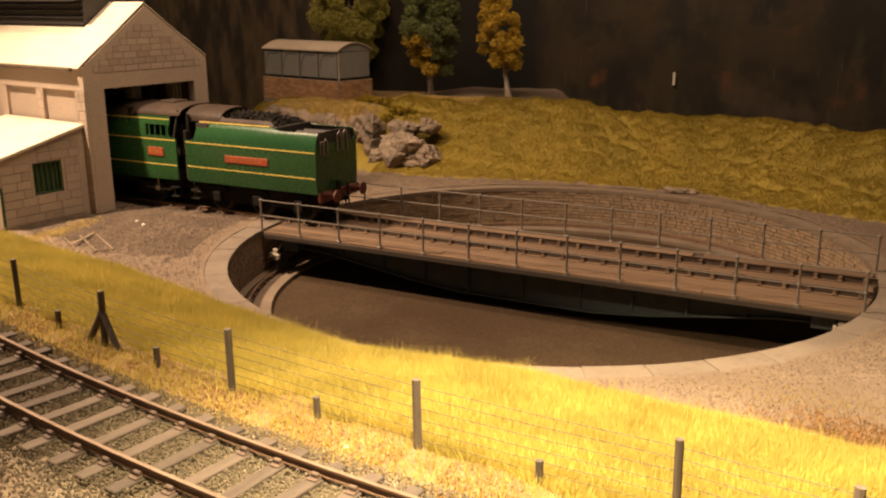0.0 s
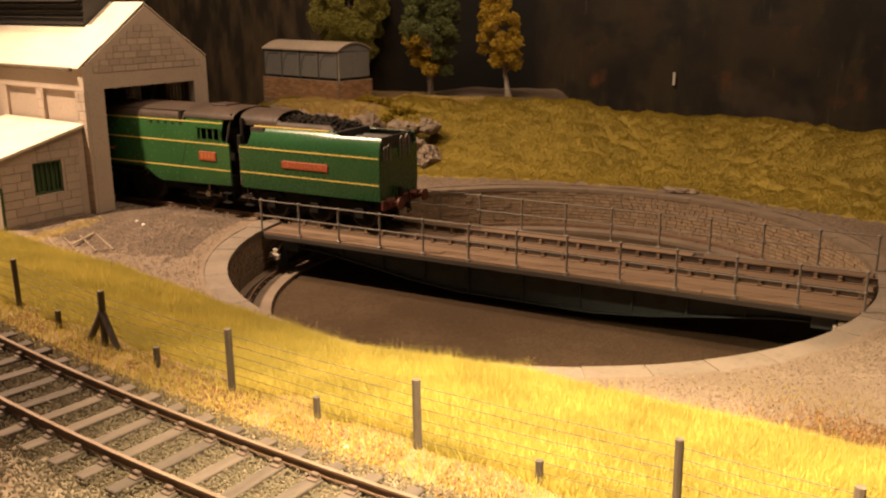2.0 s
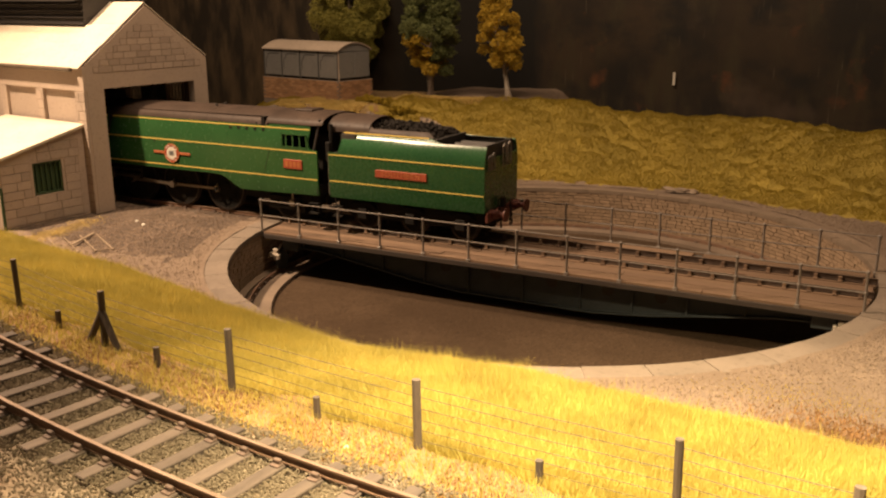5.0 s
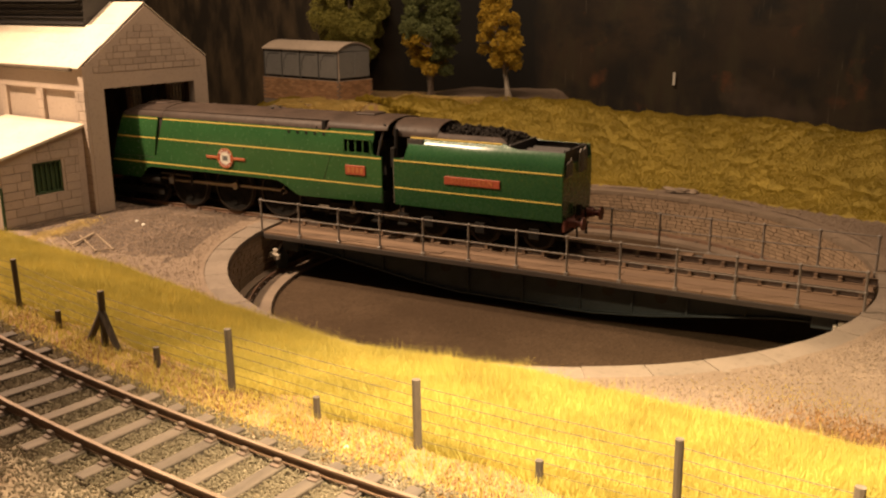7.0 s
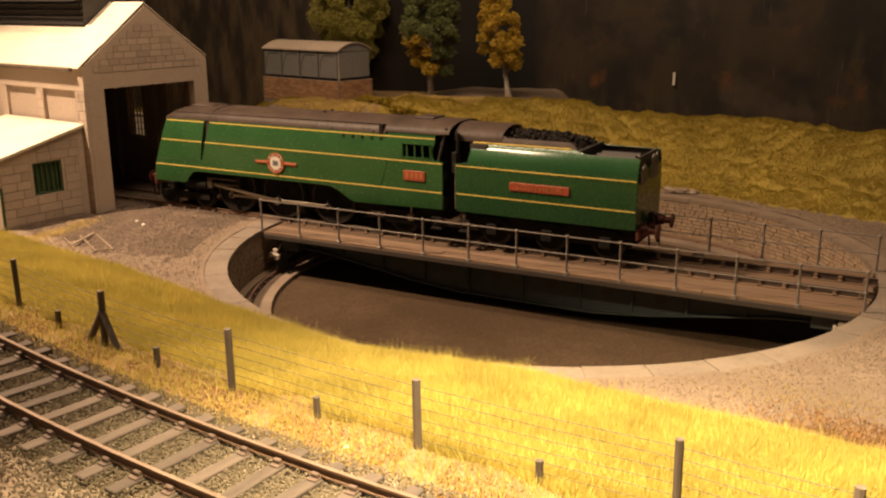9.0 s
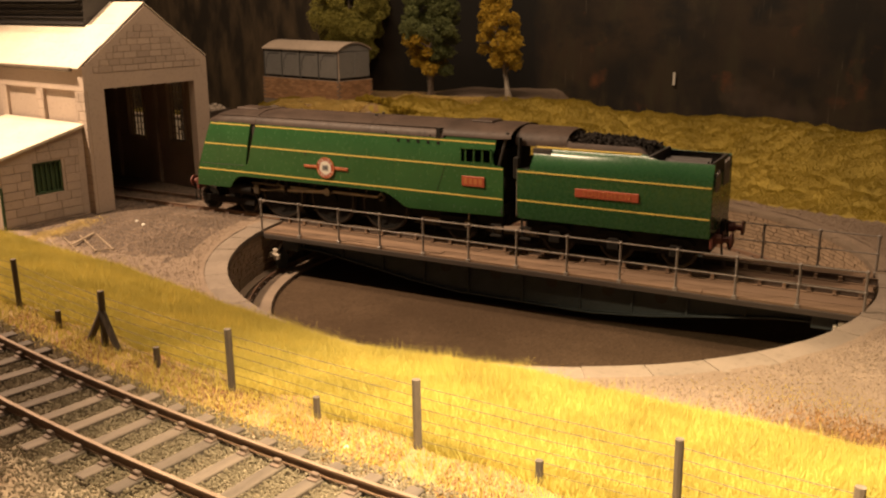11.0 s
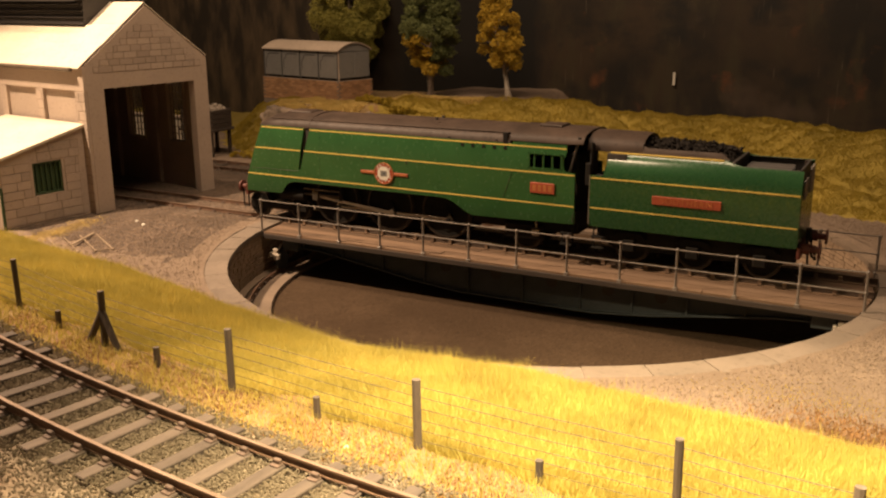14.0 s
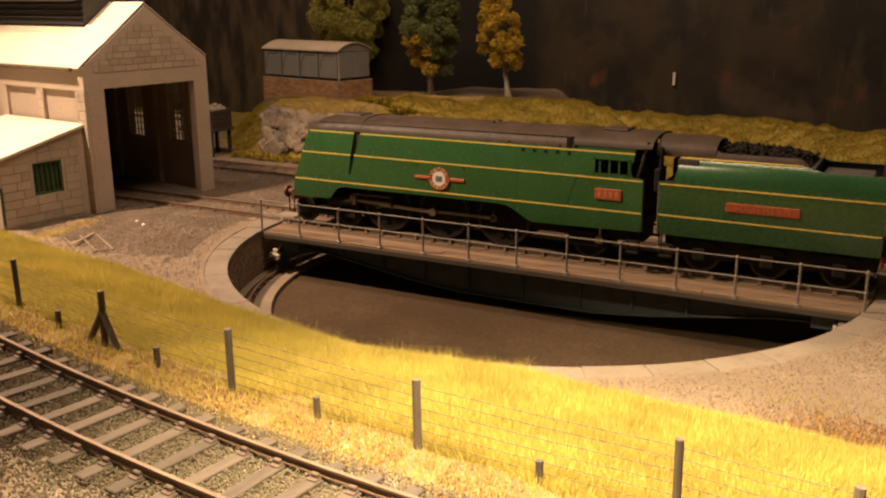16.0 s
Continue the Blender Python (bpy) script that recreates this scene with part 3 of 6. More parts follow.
            part("lightening_hole", h, M_BLACK, girder)
    for x in (-9.3, 9.3):
        e = nb()
        box(e, x - 0.35, x + 0.35, -1.9, 1.9, -0.95, DECK_Z - 0.26, 0.03)
        part("end_carriage", e, M_GIRDER, br, "dark end carriage")
        for y in (-1.7, 1.7):
            w = nb()
            xx = math.copysign(math.sqrt(9.99 ** 2 - y * y), x)
            rod(w, (xx - 0.06, y, FLOOR_Z + 0.52), (xx + 0.06, y, FLOOR_Z + 0.52), 0.35, 20)
            box(w, xx - 0.12, xx - 0.08, y - 0.2, y + 0.2, FLOOR_Z + 0.45, -0.9)
            part("race_wheel", w, M_GIRDER, br)
    # cream cast brackets at the corner of each end
    for x, y, up in ((-9.72, -2.15, 0.0), (9.79, -2.05, 0.30)):
        b = nb()
        box(b, x - 0.16, x + 0.16, y - 0.14, y + 0.06, -1.12, -1.02, 0.02)
        box(b, x - 0.10, x + 0.10, y - 0.10, y + 0.04, -1.28, -0.86, 0.02)
        box(b, x - 0.22, x - 0.12, y - 0.16, y - 0.02, -1.18, -0.98, 0.02)
        box(b, x + 0.12, x + 0.2, y - 0.16, y - 0.02, -1.22, -1.04, 0.02)
        rod(b, (x, y - 0.03, -1.0), (x, y + 0.3, -0.75), 0.04, 8)
        bmesh.ops.translate(b, vec=(0, 0, up), verts=b.verts)
        part("bracket", b, M_CREAM, br, "cream cast bracket with square lugs")
    # handrails
    for y in (-2.2, 2.2):
        post = nb()
        rod(post, (0, 0, DECK_Z - 0.06), (0, 0, DECK_Z + 1.17), 0.038, 8)
        for z in (0.6, 1.17):
            bmesh.ops.create_uvsphere(post, u_segments=8, v_segments=6, radius=0.06, matrix=Matrix.Translation((0, 0, DECK_Z + z)))
        box(post, -0.07, 0.07, -0.07, 0.07, DECK_Z - 0.2, DECK_Z + 0.03, 0.01)
        me = mesh_of("handrail_post", post, M_HANDRAIL)
        for i in range(13):
            part("handrail_post", me, None, br, at=place(-10.3 + i * 1.7167, y, 0))
        for z in (0.6, 1.17):
            h = nb()
            rod(h, (-10.3, y, DECK_Z + z), (10.3, y, DECK_Z + z), 0.022, 8)
            part("handrail", h, M_HANDRAIL, br, "thin grey handrail")
    return br


BRIDGE = build_bridge()


# ---- approach rails from the bridge into the shed and the siding behind ----
def build_track(name, label, left, right, top, h, sleepers, sl_half, sl_w, sl_z):
    """left, right: rail paths; sleepers: (x, y, turn) of each sleeper's middle."""
    tr = thing(name, place(0, 0, 0), label, "railway track", kind="structure")
    for pts in (left, right):
        part("rail", rail(pts, h), [M_RAILHEAD, M_RAILRUST], tr)
    sl = nb()
    box(sl, -sl_w / 2, sl_w / 2, -sl_half, sl_half, -0.14, 0, 0.015)
    me = mesh_of("sleeper", sl, M_SLEEPER)
    ch = nb()
    box(ch, -0.09, 0.09, -0.17, 0.17, 0, 0.03, 0.01)
    box(ch, -0.07, 0.07, -0.10, -0.025, 0.03, 0.1, 0.012)
    box(ch, -0.06, 0.06, 0.025, 0.09, 0.03, 0.085, 0.012)
    mc = mesh_of("rail_chair", ch, M_CHAIR)
    for x, y, a in sleepers:
        s = part("sleeper", me, None, tr, at=place(x, y, sl_z + random.uniform(-0.015, 0.01), random.uniform(-1, 1), 0, a + random.uniform(-1.2, 1.2)))
        for d in (-GAUGE, GAUGE):
            part("rail_chair", mc, None, s, at=place(0, d, 0))
    return tr


build_track("shed_track", "rusty rails running into the engine shed", [(-10.6, -GAUGE, 0), (-30, -GAUGE, 0)], [(-10.6, GAUGE, 0), (-30, GAUGE, 0)], 0, 0.14,
            [(-11.6 - 0.76 * i, 0, 0) for i in range(24)], 1.3, 0.25, -0.175)


def yard_y(x):
    return 7.4 - 0.010 * (x + 16) ** 2 * (1 if x > -16 else -0.05)


def offset_path(fn, xs, d, z):
    out = []
    for x in xs:
        g = (fn(x + 0.1) - fn(x - 0.1)) / 0.2
        n = math.hypot(1, g)
        out.append((x - d * g / n, fn(x) + d / n, z))
    return out


_xs = [-32 + i for i in range(20)]
build_track("yard_track", "dull rails of a siding beside the rock face", offset_path(yard_y, _xs, -GAUGE, 0.0), offset_path(yard_y, _xs, GAUGE, 0.0), 0, 0.14,
            [(-31.5 + 0.76 * i, yard_y(-31.5 + 0.76 * i), 0) for i in range(24)], 1.3, 0.25, -0.145)

LINE_Z = 1.43
_xs = [-22 + i for i in range(40)]
_sl = []
for i in range(46):
    x = -20 + 0.745 * i
    _sl.append((x, track_y(x), math.degrees(math.atan((track_y(x + 0.1) - track_y(x - 0.1)) / 0.2))))
build_track("running_line", "bullhead running line with chaired grey timber sleepers", offset_path(track_y, _xs, -GAUGE, LINE_Z), offset_path(track_y, _xs, GAUGE, LINE_Z), 0, 0.17,
            _sl, 1.28, 0.26, LINE_Z - 0.2)


# ---- engine shed ----
SHED = place(-17.467, -0.051, -0.17, 0, 0, -7.69)
HW, EAVE, APEX, LONG = 2.98, 5.84, 8.04, 16.0   # half width, heights over its base, length


def wall_with_holes(bm, u0, u1, z0, z1, t0, t1, holes, axis):
    """A wall in the u, z plane between thickness t0 and t1 with rectangular holes (ua, ub, za, zb), built from blocks round them."""
    cuts = sorted({u0, u1, *[h[0] for h in holes], *[h[1] for h in holes]})
    for a, b in zip(cuts, cuts[1:]):
        mid, z = (a + b) / 2, z0
        for h in sorted([h for h in holes if h[0] < mid < h[1]], key=lambda h: h[2]):
            if h[2] > z:
                box(bm, *((a, b, t0, t1) if axis == "y" else (t0, t1, a, b)), z, h[2])
            z = h[3]
        if z < z1:
            box(bm, *((a, b, t0, t1) if axis == "y" else (t0, t1, a, b)), z, z1)


def blocks_on(parent, spans, z0, rows, row_h, place_at, mat, lens=(0.55, 1.0), name="stone_block", skip=0.0):
    """Courses of thin stone faces; spans(z) gives the (from, to) that a course covers; place_at(u, z) the pose."""
    cache = {}
    for r in range(rows):
        z = z0 + r * row_h
        for a, b in spans(z, z + row_h):
            u = a - random.uniform(0, 0.4)
            while u < b:
                w = random.choice((0.55, 0.7, 0.85, 1.0)) if lens is None else random.choice(lens)
                ua, ub = max(u, a), min(u + w, b)
                u += w
                if ub - ua < 0.12 or random.random() < skip:
                    continue
                key = round(ub - ua, 2)
                if key not in cache:
                    bm = nb()
                    box(bm, -key / 2 + 0.013, key / 2 - 0.013, -0.014, 0.02, 0.013, row_h - 0.013, 0.005)
                    box(bm, -key / 2 - 0.006, key / 2 + 0.006, -0.004, 0.018, -0.006, row_h + 0.006, 0, None, 1)
                    cache[key] = mesh_of(name, bm, [mat, M_JOINT])
                part(name, cache[key], None, parent, at=place_at((ua + ub) / 2, z))


def build_shed():
    sh = thing("engine_shed", SHED, "warm grey stone engine shed with pale cream roof and open doorway", "engine shed")
    dw, dz = 2.24, 4.88
    front = nb()
    sheet(front, [(-HW, 0), (-dw, 0), (-dw, dz), (dw, dz), (dw, 0), (HW, 0), (HW, EAVE), (0, APEX), (-HW, EAVE)], -0.38, 0, "x")
    gable = part("gable_wall", front, M_STONE, sh, "warm grey gable wall with tall doorway")
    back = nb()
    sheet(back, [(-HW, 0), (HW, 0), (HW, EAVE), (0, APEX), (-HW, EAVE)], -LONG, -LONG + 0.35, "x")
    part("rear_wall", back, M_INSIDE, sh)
    near = nb()
    wall_with_holes(near, -LONG, -0.38, 0, EAVE, -HW, -HW + 0.3, [], "y")
    side = part("side_wall", near, M_STONE, sh, "pale lit stone side wall with shallow pilasters")
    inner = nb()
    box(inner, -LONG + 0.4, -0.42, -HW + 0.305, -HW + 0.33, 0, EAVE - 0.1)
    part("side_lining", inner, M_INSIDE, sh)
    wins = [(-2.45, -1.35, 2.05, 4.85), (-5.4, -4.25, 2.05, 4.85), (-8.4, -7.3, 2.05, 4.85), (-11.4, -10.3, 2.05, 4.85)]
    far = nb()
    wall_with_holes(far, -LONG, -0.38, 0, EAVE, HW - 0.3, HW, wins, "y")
    part("side_wall", far, M_INSIDE, sh, "brown inner side wall with tall barred windows")
    for a, b, z0, z1 in wins:
        for k in range(6):
            w = nb()
            x = a + (b - a) * k / 5
            box(w, x - 0.02, x + 0.02, HW - 0.18, HW - 0.13, z0, z1)
            part("window_bar", w, M_GUTTER, sh)
        for k in range(10):
            w = nb()
            z = z0 + (z1 - z0) * k / 9
            box(w, a, b, HW - 0.175, HW - 0.135, z - 0.018, z + 0.018)
            part("window_bar", w, M_GUTTER, sh)
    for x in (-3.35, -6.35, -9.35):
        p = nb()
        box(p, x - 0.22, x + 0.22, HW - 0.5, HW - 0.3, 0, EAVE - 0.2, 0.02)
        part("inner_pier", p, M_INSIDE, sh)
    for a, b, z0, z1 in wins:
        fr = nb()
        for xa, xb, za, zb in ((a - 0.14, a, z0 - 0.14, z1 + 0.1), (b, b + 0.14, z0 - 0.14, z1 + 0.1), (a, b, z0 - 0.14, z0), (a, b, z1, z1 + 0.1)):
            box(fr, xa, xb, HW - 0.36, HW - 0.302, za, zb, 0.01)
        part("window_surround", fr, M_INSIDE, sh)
    # pilasters and string course on the lit side
    for x in (-0.32, -3.1, -5.8, -8.5, -11.2, -13.9):
        p = nb()
        box(p, x - (0.32 if x > -1 else 0.24), x + (0.30 if x > -1 else 0.24), -HW - 0.14, -HW + 0.02, 0, EAVE - 1.0 if x < -1 else EAVE - 0.05, 0.015)
        part("pilaster", p, M_STONE, sh)
    c = nb()
    box(c, -LONG, -0.0, -HW - 0.15, -HW + 0.02, EAVE - 1.0, EAVE - 0.12, 0.01)
    part("wall_band", c, M_STONE, sh)
    # stone courses on the gable, the jambs and the corner pier
    slope = (APEX - EAVE) / HW

    def gable_spans(za, zb):
        lim = min(HW - 0.34, (APEX - zb - 0.30) / slope)
        return [(-lim, lim)] if lim > 0.4 else []

    blocks_on(gable, gable_spans, dz + 0.62, 9, 0.255, lambda u, z: place(0.0, u, z, 0, 0, 90), M_STONE, (0.5, 0.62))
    blocks_on(side, lambda a, b: [(-0.62, -0.02)], 0.1, 13, 0.36, lambda u, z: place(u, -HW - 0.14, z), M_STONE, (0.3, 0.6), "quoin")
    blocks_on(side, lambda a, b: [(-3.34, -2.86)], 3.3, 4, 0.36, lambda u, z: place(u, -HW - 0.14, z), M_STONE, (0.48,), "quoin")
    # roof sheets, gutter, ridge ventilator
    for sgn in (-1, 1):
        ang = math.atan2(APEX - EAVE, HW)
        wide = math.hypot(HW, APEX - EAVE) + 0.34
        courses = 3
        for i in range(courses):
            a, b = wide * i / courses, wide * (i + 1) / courses + 0.04
            bm = nb()
            lift = 0.06 + 0.02 * (i % 2 == 0)
            pts = []
            for d, h in ((a, lift), (b, lift + 0.015), (b, lift + 0.06), (a, lift + 0.05)):
                pts.append((sgn * (HW + (0.3 if sgn < 0 else 0.04) - d * math.cos(ang) * (1 if sgn < 0 else (HW + 0.04) / (HW + 0.3))), EAVE - (0.22 if sgn < 0 else 0.03) + d * math.sin(ang) * (1 if sgn < 0 else (HW + 0.04) / (HW + 0.3)) + h))
            sheet(bm, pts, -LONG - 0.1, -0.03, "x")
            part("roof_sheet", bm, M_ROOF, sh, "pale cream roof sheet")
    g = nb()
    rod(g, (-LONG, -HW - 0.36, EAVE - 0.16), (-0.42, -HW - 0.36, EAVE - 0.16), 0.085, 10)
    part("gutter", g, M_GUTTER, sh, "dark half-round gutter")
    # ventilator in plain black: its shadowed side and roof are darkened by colour
    v = nb()
    sheet(v, [(-1.3, APEX - 1.15), (1.3, APEX - 1.15), (1.3, APEX + 0.25), (-1.3, APEX + 0.25)], -14.5, -2.25, "x")
    vent = part("ridge_ventilator", v, M_BLACK, sh, "louvred smoke ventilator on the ridge, blackened for shade")
    lou = nb()
    for k in range(4):
        z = APEX - 0.75 + k * 0.26
        box(lou, -14.5, -2.25, -1.38, -1.28, z, z + 0.05)
    part("louvre", lou, M_BLACK, vent)
    for sgn in (-1, 1):
        r = nb()
        sheet(r, [(sgn * 1.75, APEX + 0.18), (sgn * 1.75, APEX + 0.25), (0, APEX + 1.05), (0, APEX + 0.96)], -14.8, -2.1, "x")
        part("ventilator_roof", r, M_BLACK, vent)
    # plank floor edges of the pit road inside
    f = nb()
    box(f, -LONG + 0.4, -0.1, -2.6, 2.6, -0.03, 0.02)
    part("shed_floor", f, M_HEAP_SHADE, sh)
    return sh


build_shed()


def build_lean_to():
    le = thing("lean_to", SHED @ place(-0.35, 0, 0), "low stone lean-to store with pale sloping roof and green window", "lean-to")
    y0, y1, za, zb, deep = -6.75, -3.16, 2.56, 3.46, 5.5
    win = (-5.42, -4.2, 1.08, 2.32)
    w = nb()
    wall_with_holes(w, y0, y1, 0, 2.4, -0.3, 0, [win], "x")
    sheet(w, [(y0, 2.4), (y1, 2.4), (y1, zb), (y0, za)], -0.3, 0, "x")
    end = part("end_wall", w, M_STONE, le, "warm grey stone end wall")
    s = nb()
    box(s, -deep, -0.3, y0, y0 + 0.3, 0, za)
    part("side_wall", s, M_STONE, le)
    r = nb()
    sheet(r, [(y0 - 0.35, za - 0.06), (y1 + 0.05, zb + 0.02), (y1 + 0.05, zb + 0.12), (y0 - 0.35, za + 0.04)], -deep, 0.12, "x")
    part("roof", r, M_ROOF, le, "pale cream sloping roof")
    fr = nb()
    a, b, c, d = win
    for ya, yb, zc, zd in ((a, a + 0.08, c, d), (b - 0.08, b, c, d), (a, b, c, c + 0.08), (a, b, d - 0.08, d)):
        box(fr, -0.2, -0.04, ya, yb, zc, zd)
    window = part("window", fr, M_SHEDGREEN, le, "dark green barred window")
    for k in range(1, 6):
        bb = nb()
        y = a + (b - a) * k / 6
        box(bb, -0.14, -0.09, y - 0.025, y + 0.025, c, d)
        part("bar", bb, M_SHEDGREEN, window)
    g = nb()
    box(g, -0.19, -0.17, a, b, c, d)
    part("pane", g, M_SHEDGREEN, window)
    dr = nb()
    box(dr, -0.02, 0.05, y0 - 0.06, y0 + 0.04, 0.0, 1.6, 0.01)
    part("corner_board", dr, M_SHEDGREEN, le, "dark green corner board")

    def spans(z0, z1):
        if z1 < win[2] or z0 > win[3]:
            return [(y0 + 0.05, y1 - 0.3 if z1 < 3 else y1 - 0.3)] if z1 < za - 0.1 else [(-5.2, y1 - 0.25)] if z1 < 3.1 else []
        return [(y0 + 0.05, win[0] - 0.12), (win[1] + 0.12, y1 - 0.3)]

    blocks_on(end, spans, 0.06, 9, 0.33, lambda u, z: place(0.0, u, z, 0, 0, 90), M_STONE, (0.62, 0.78, 0.94))
    return le


build_lean_to()


# ---- the engine and its tender ----
TRAVEL = [(0, -16.647), (0.5, -15.994), (1.0, -15.308), (1.5, -14.639), (2.0, -13.936), (2.5, -13.247), (3.0, -12.60), (3.5, -11.902), (4.0, -11.213),
          (4.5, -10.53), (5.0, -9.845), (5.5, -9.16), (6.0, -8.48), (6.5, -7.799), (7.0, -7.102), (7.5, -6.454), (8.0, -5.825), (8.5, -5.26), (9.0, -4.689), (9.5, -4.125), (10.0, -3.56),
          (10.5, -2.995), (11.0, -2.435), (11.5, -1.875), (12.0, -1.327), (12.5, -0.727), (13.0, -0.168), (13.25, -0.03), (13.5, 0.0), (14.0, 0.034), (14.25, 0.24), (14.5, 0.509), (15.0, 1.074), (15.5, 1.6), (16.0, 2.224)]


def travel(t):
    """Smooth way along the rails at t, by cubic pieces through the rows."""
    k = max(i for i in range(len(TRAVEL) - 1) if TRAVEL[i][0] <= t + 1e-9)
    (ta, a), (tb, b) = TRAVEL[k], TRAVEL[k + 1]

    def slope(i):
        if i == 0 or i == len(TRAVEL) - 1:
            j = min(max(i, 1), len(TRAVEL) - 1)
            return (TRAVEL[j][1] - TRAVEL[j - 1][1]) / (TRAVEL[j][0] - TRAVEL[j - 1][0])
        s0 = (TRAVEL[i][1] - TRAVEL[i - 1][1]) / (TRAVEL[i][0] - TRAVEL[i - 1][0])
        s1 = (TRAVEL[i + 1][1] - TRAVEL[i][1]) / (TRAVEL[i + 1][0] - TRAVEL[i][0])
        return 2 * s0 * s1 / (s0 + s1) if s0 * s1 > 0 else 0.0

    h = tb - ta
    u = (t - ta) / h
    return (a * (2 * u ** 3 - 3 * u ** 2 + 1) + slope(k) * h * (u ** 3 - 2 * u ** 2 + u) + b * (3 * u ** 2 - 2 * u ** 3) + slope(k + 1) * h * (u ** 3 - u ** 2))


ROLLING = []     # (wheelset, x, axle height, radius, first turn)
RODS = []        # (rod, kind)
HALF = 1.355
CRANK, PIN0, DRIVER_R = 0.305, 45.0, 0.94
DRIVERS = (-15.92, -13.63, -11.35)


def wheelset(parent, x, r, boss, crank=False):
    """Two wheels on an axle: disc centres with pressed pockets, tyres with flanges."""
    bm = nb()
    rod(bm, (0, -0.75, 0), (0, 0.75, 0), 0.09, 10)
    for sg in (-1, 1):
        rod(bm, (0, sg * 0.70, 0), (0, sg * 0.78, 0), r - 0.06, 28)
        rod(bm, (0, sg * 0.70, 0), (0, sg * 0.84, 0), boss, 14)
        for k in range(9):
            a = 2 * math.pi * k / 9
            c = Vector((math.cos(a) * r * 0.58, sg * 0.785, math.sin(a) * r * 0.58))
            rod(bm, c - Vector((0, 0.03, 0)), c + Vector((0, 0.02, 0)), r * 0.15, 8, r * 0.12)
        if crank:
            rod(bm, (CRANK, sg * 0.75, 0), (CRANK, sg * 1.08, 0), 0.075, 10)
            box(bm, -0.12, CRANK + 0.12, min(sg * 0.78, sg * 0.86), max(sg * 0.78, sg * 0.86), -0.13, 0.13, 0.03)
    ws = part("wheelset", bm, M_WHEEL, parent, "grimy disc wheels on an axle", at=place(x, 0, r))
    for sg in (-1, 1):
        ty = nb()
        n, lo = 36, []
        for i in range(n):
            a = 2 * math.pi * i / n
            lo.append([ty.verts.new((q * math.cos(a), sg * y, q * math.sin(a))) for q, y in ((r - 0.07, 0.66), (r + 0.03, 0.66), (r + 0.03, 0.70), (r, 0.71), (r, 0.82), (r - 0.07, 0.82))])
        for i in range(n):
            p, q = lo[i], lo[(i + 1) % n]
            for k in range(6):
                ty.faces.new((p[k], p[(k + 1) % 6], q[(k + 1) % 6], q[k]))
        bmesh.ops.recalc_face_normals(ty, faces=ty.faces)
        part("tyre", ty, M_TYRE, ws, "worn steel tyre")
    ROLLING.append((ws, x, r, PIN0))
    return ws


def loft(bm, stations, mi=0, closed=False):
    """Skins a run of sections; each station is (x, [(y, z), ...])."""
    loops = [[bm.verts.new((x, y, z)) for y, z in sec] for x, sec in stations]
    for p, q in zip(loops, loops[1:]):
        for k in range(len(p) - (0 if closed else 1)):
            bm.faces.new((p[k], p[(k + 1) % len(p)], q[(k + 1) % len(p)], q[k])).material_index = mi
    return loops


def roof_section(hw, z0, z1, n=12, p=2.3):
    out = []
    for i in range(n + 1):
        a = math.pi * i / n
        c, s = math.cos(a), math.sin(a)
        out.append((-hw * math.copysign(abs(c) ** (2 / p), c), z0 + (z1 - z0) * s ** (2 / p)))
    return out


def solid(bm, t):
    bmesh.ops.recalc_face_normals(bm, faces=bm.faces)
    bmesh.ops.solidify(bm, geom=list(bm.faces), thickness=t)
    return bm


def stripe(parent, xa, za, xb, zb, sg, y=HALF, w=0.042):
    bm = nb()
    out = 0.008
    sheet(bm, [(xa, za - w / 2), (xb, zb - w / 2), (xb, zb + w / 2), (xa, za + w / 2)], sg * (y - 0.01), sg * (y + out))
    part("lining", bm, M_YELLOW, parent, "yellow lining stripe")


def words(name, text, size, mat, parent, at, spacing=1.0, deep=0.006):
    cu = bpy.data.curves.new(name, "FONT")
    cu.body, cu.size, cu.align_x, cu.align_y, cu.extrude, cu.space_character = text, size * S, "CENTER", "CENTER", deep * S, spacing
    cu.resolution_u = 3
    tmp = bpy.data.objects.new(name, cu)
    me = bpy.data.meshes.new_from_object(tmp)
    bpy.data.objects.remove(tmp)
    me.materials.append(mat)
    return part(name, me, None, parent, at=at)


def lean_in(z):
    """How far the casing side curves inwards at a height, at its foot and under the roof."""
    return 0.085 * (max(0.0, z - 2.5) / 1.1) ** 2 + 0.05 * (max(0.0, 1.75 - z) / 0.7) ** 2


def bend(bm, sg):
    """Cuts a flat casing side into strips and curves it by lean_in()."""
    for z in (1.25, 1.42, 1.58, 1.75, 2.5, 2.72, 2.92, 3.1, 3.25, 3.38, 3.48, 3.58):
        bmesh.ops.bisect_plane(bm, geom=bm.verts[:] + bm.edges[:] + bm.faces[:], plane_co=(0, 0, z), plane_no=(0, 0, 1), dist=1e-5)
    for v in bm.verts:
        v.co.y -= sg * lean_in(v.co.z)


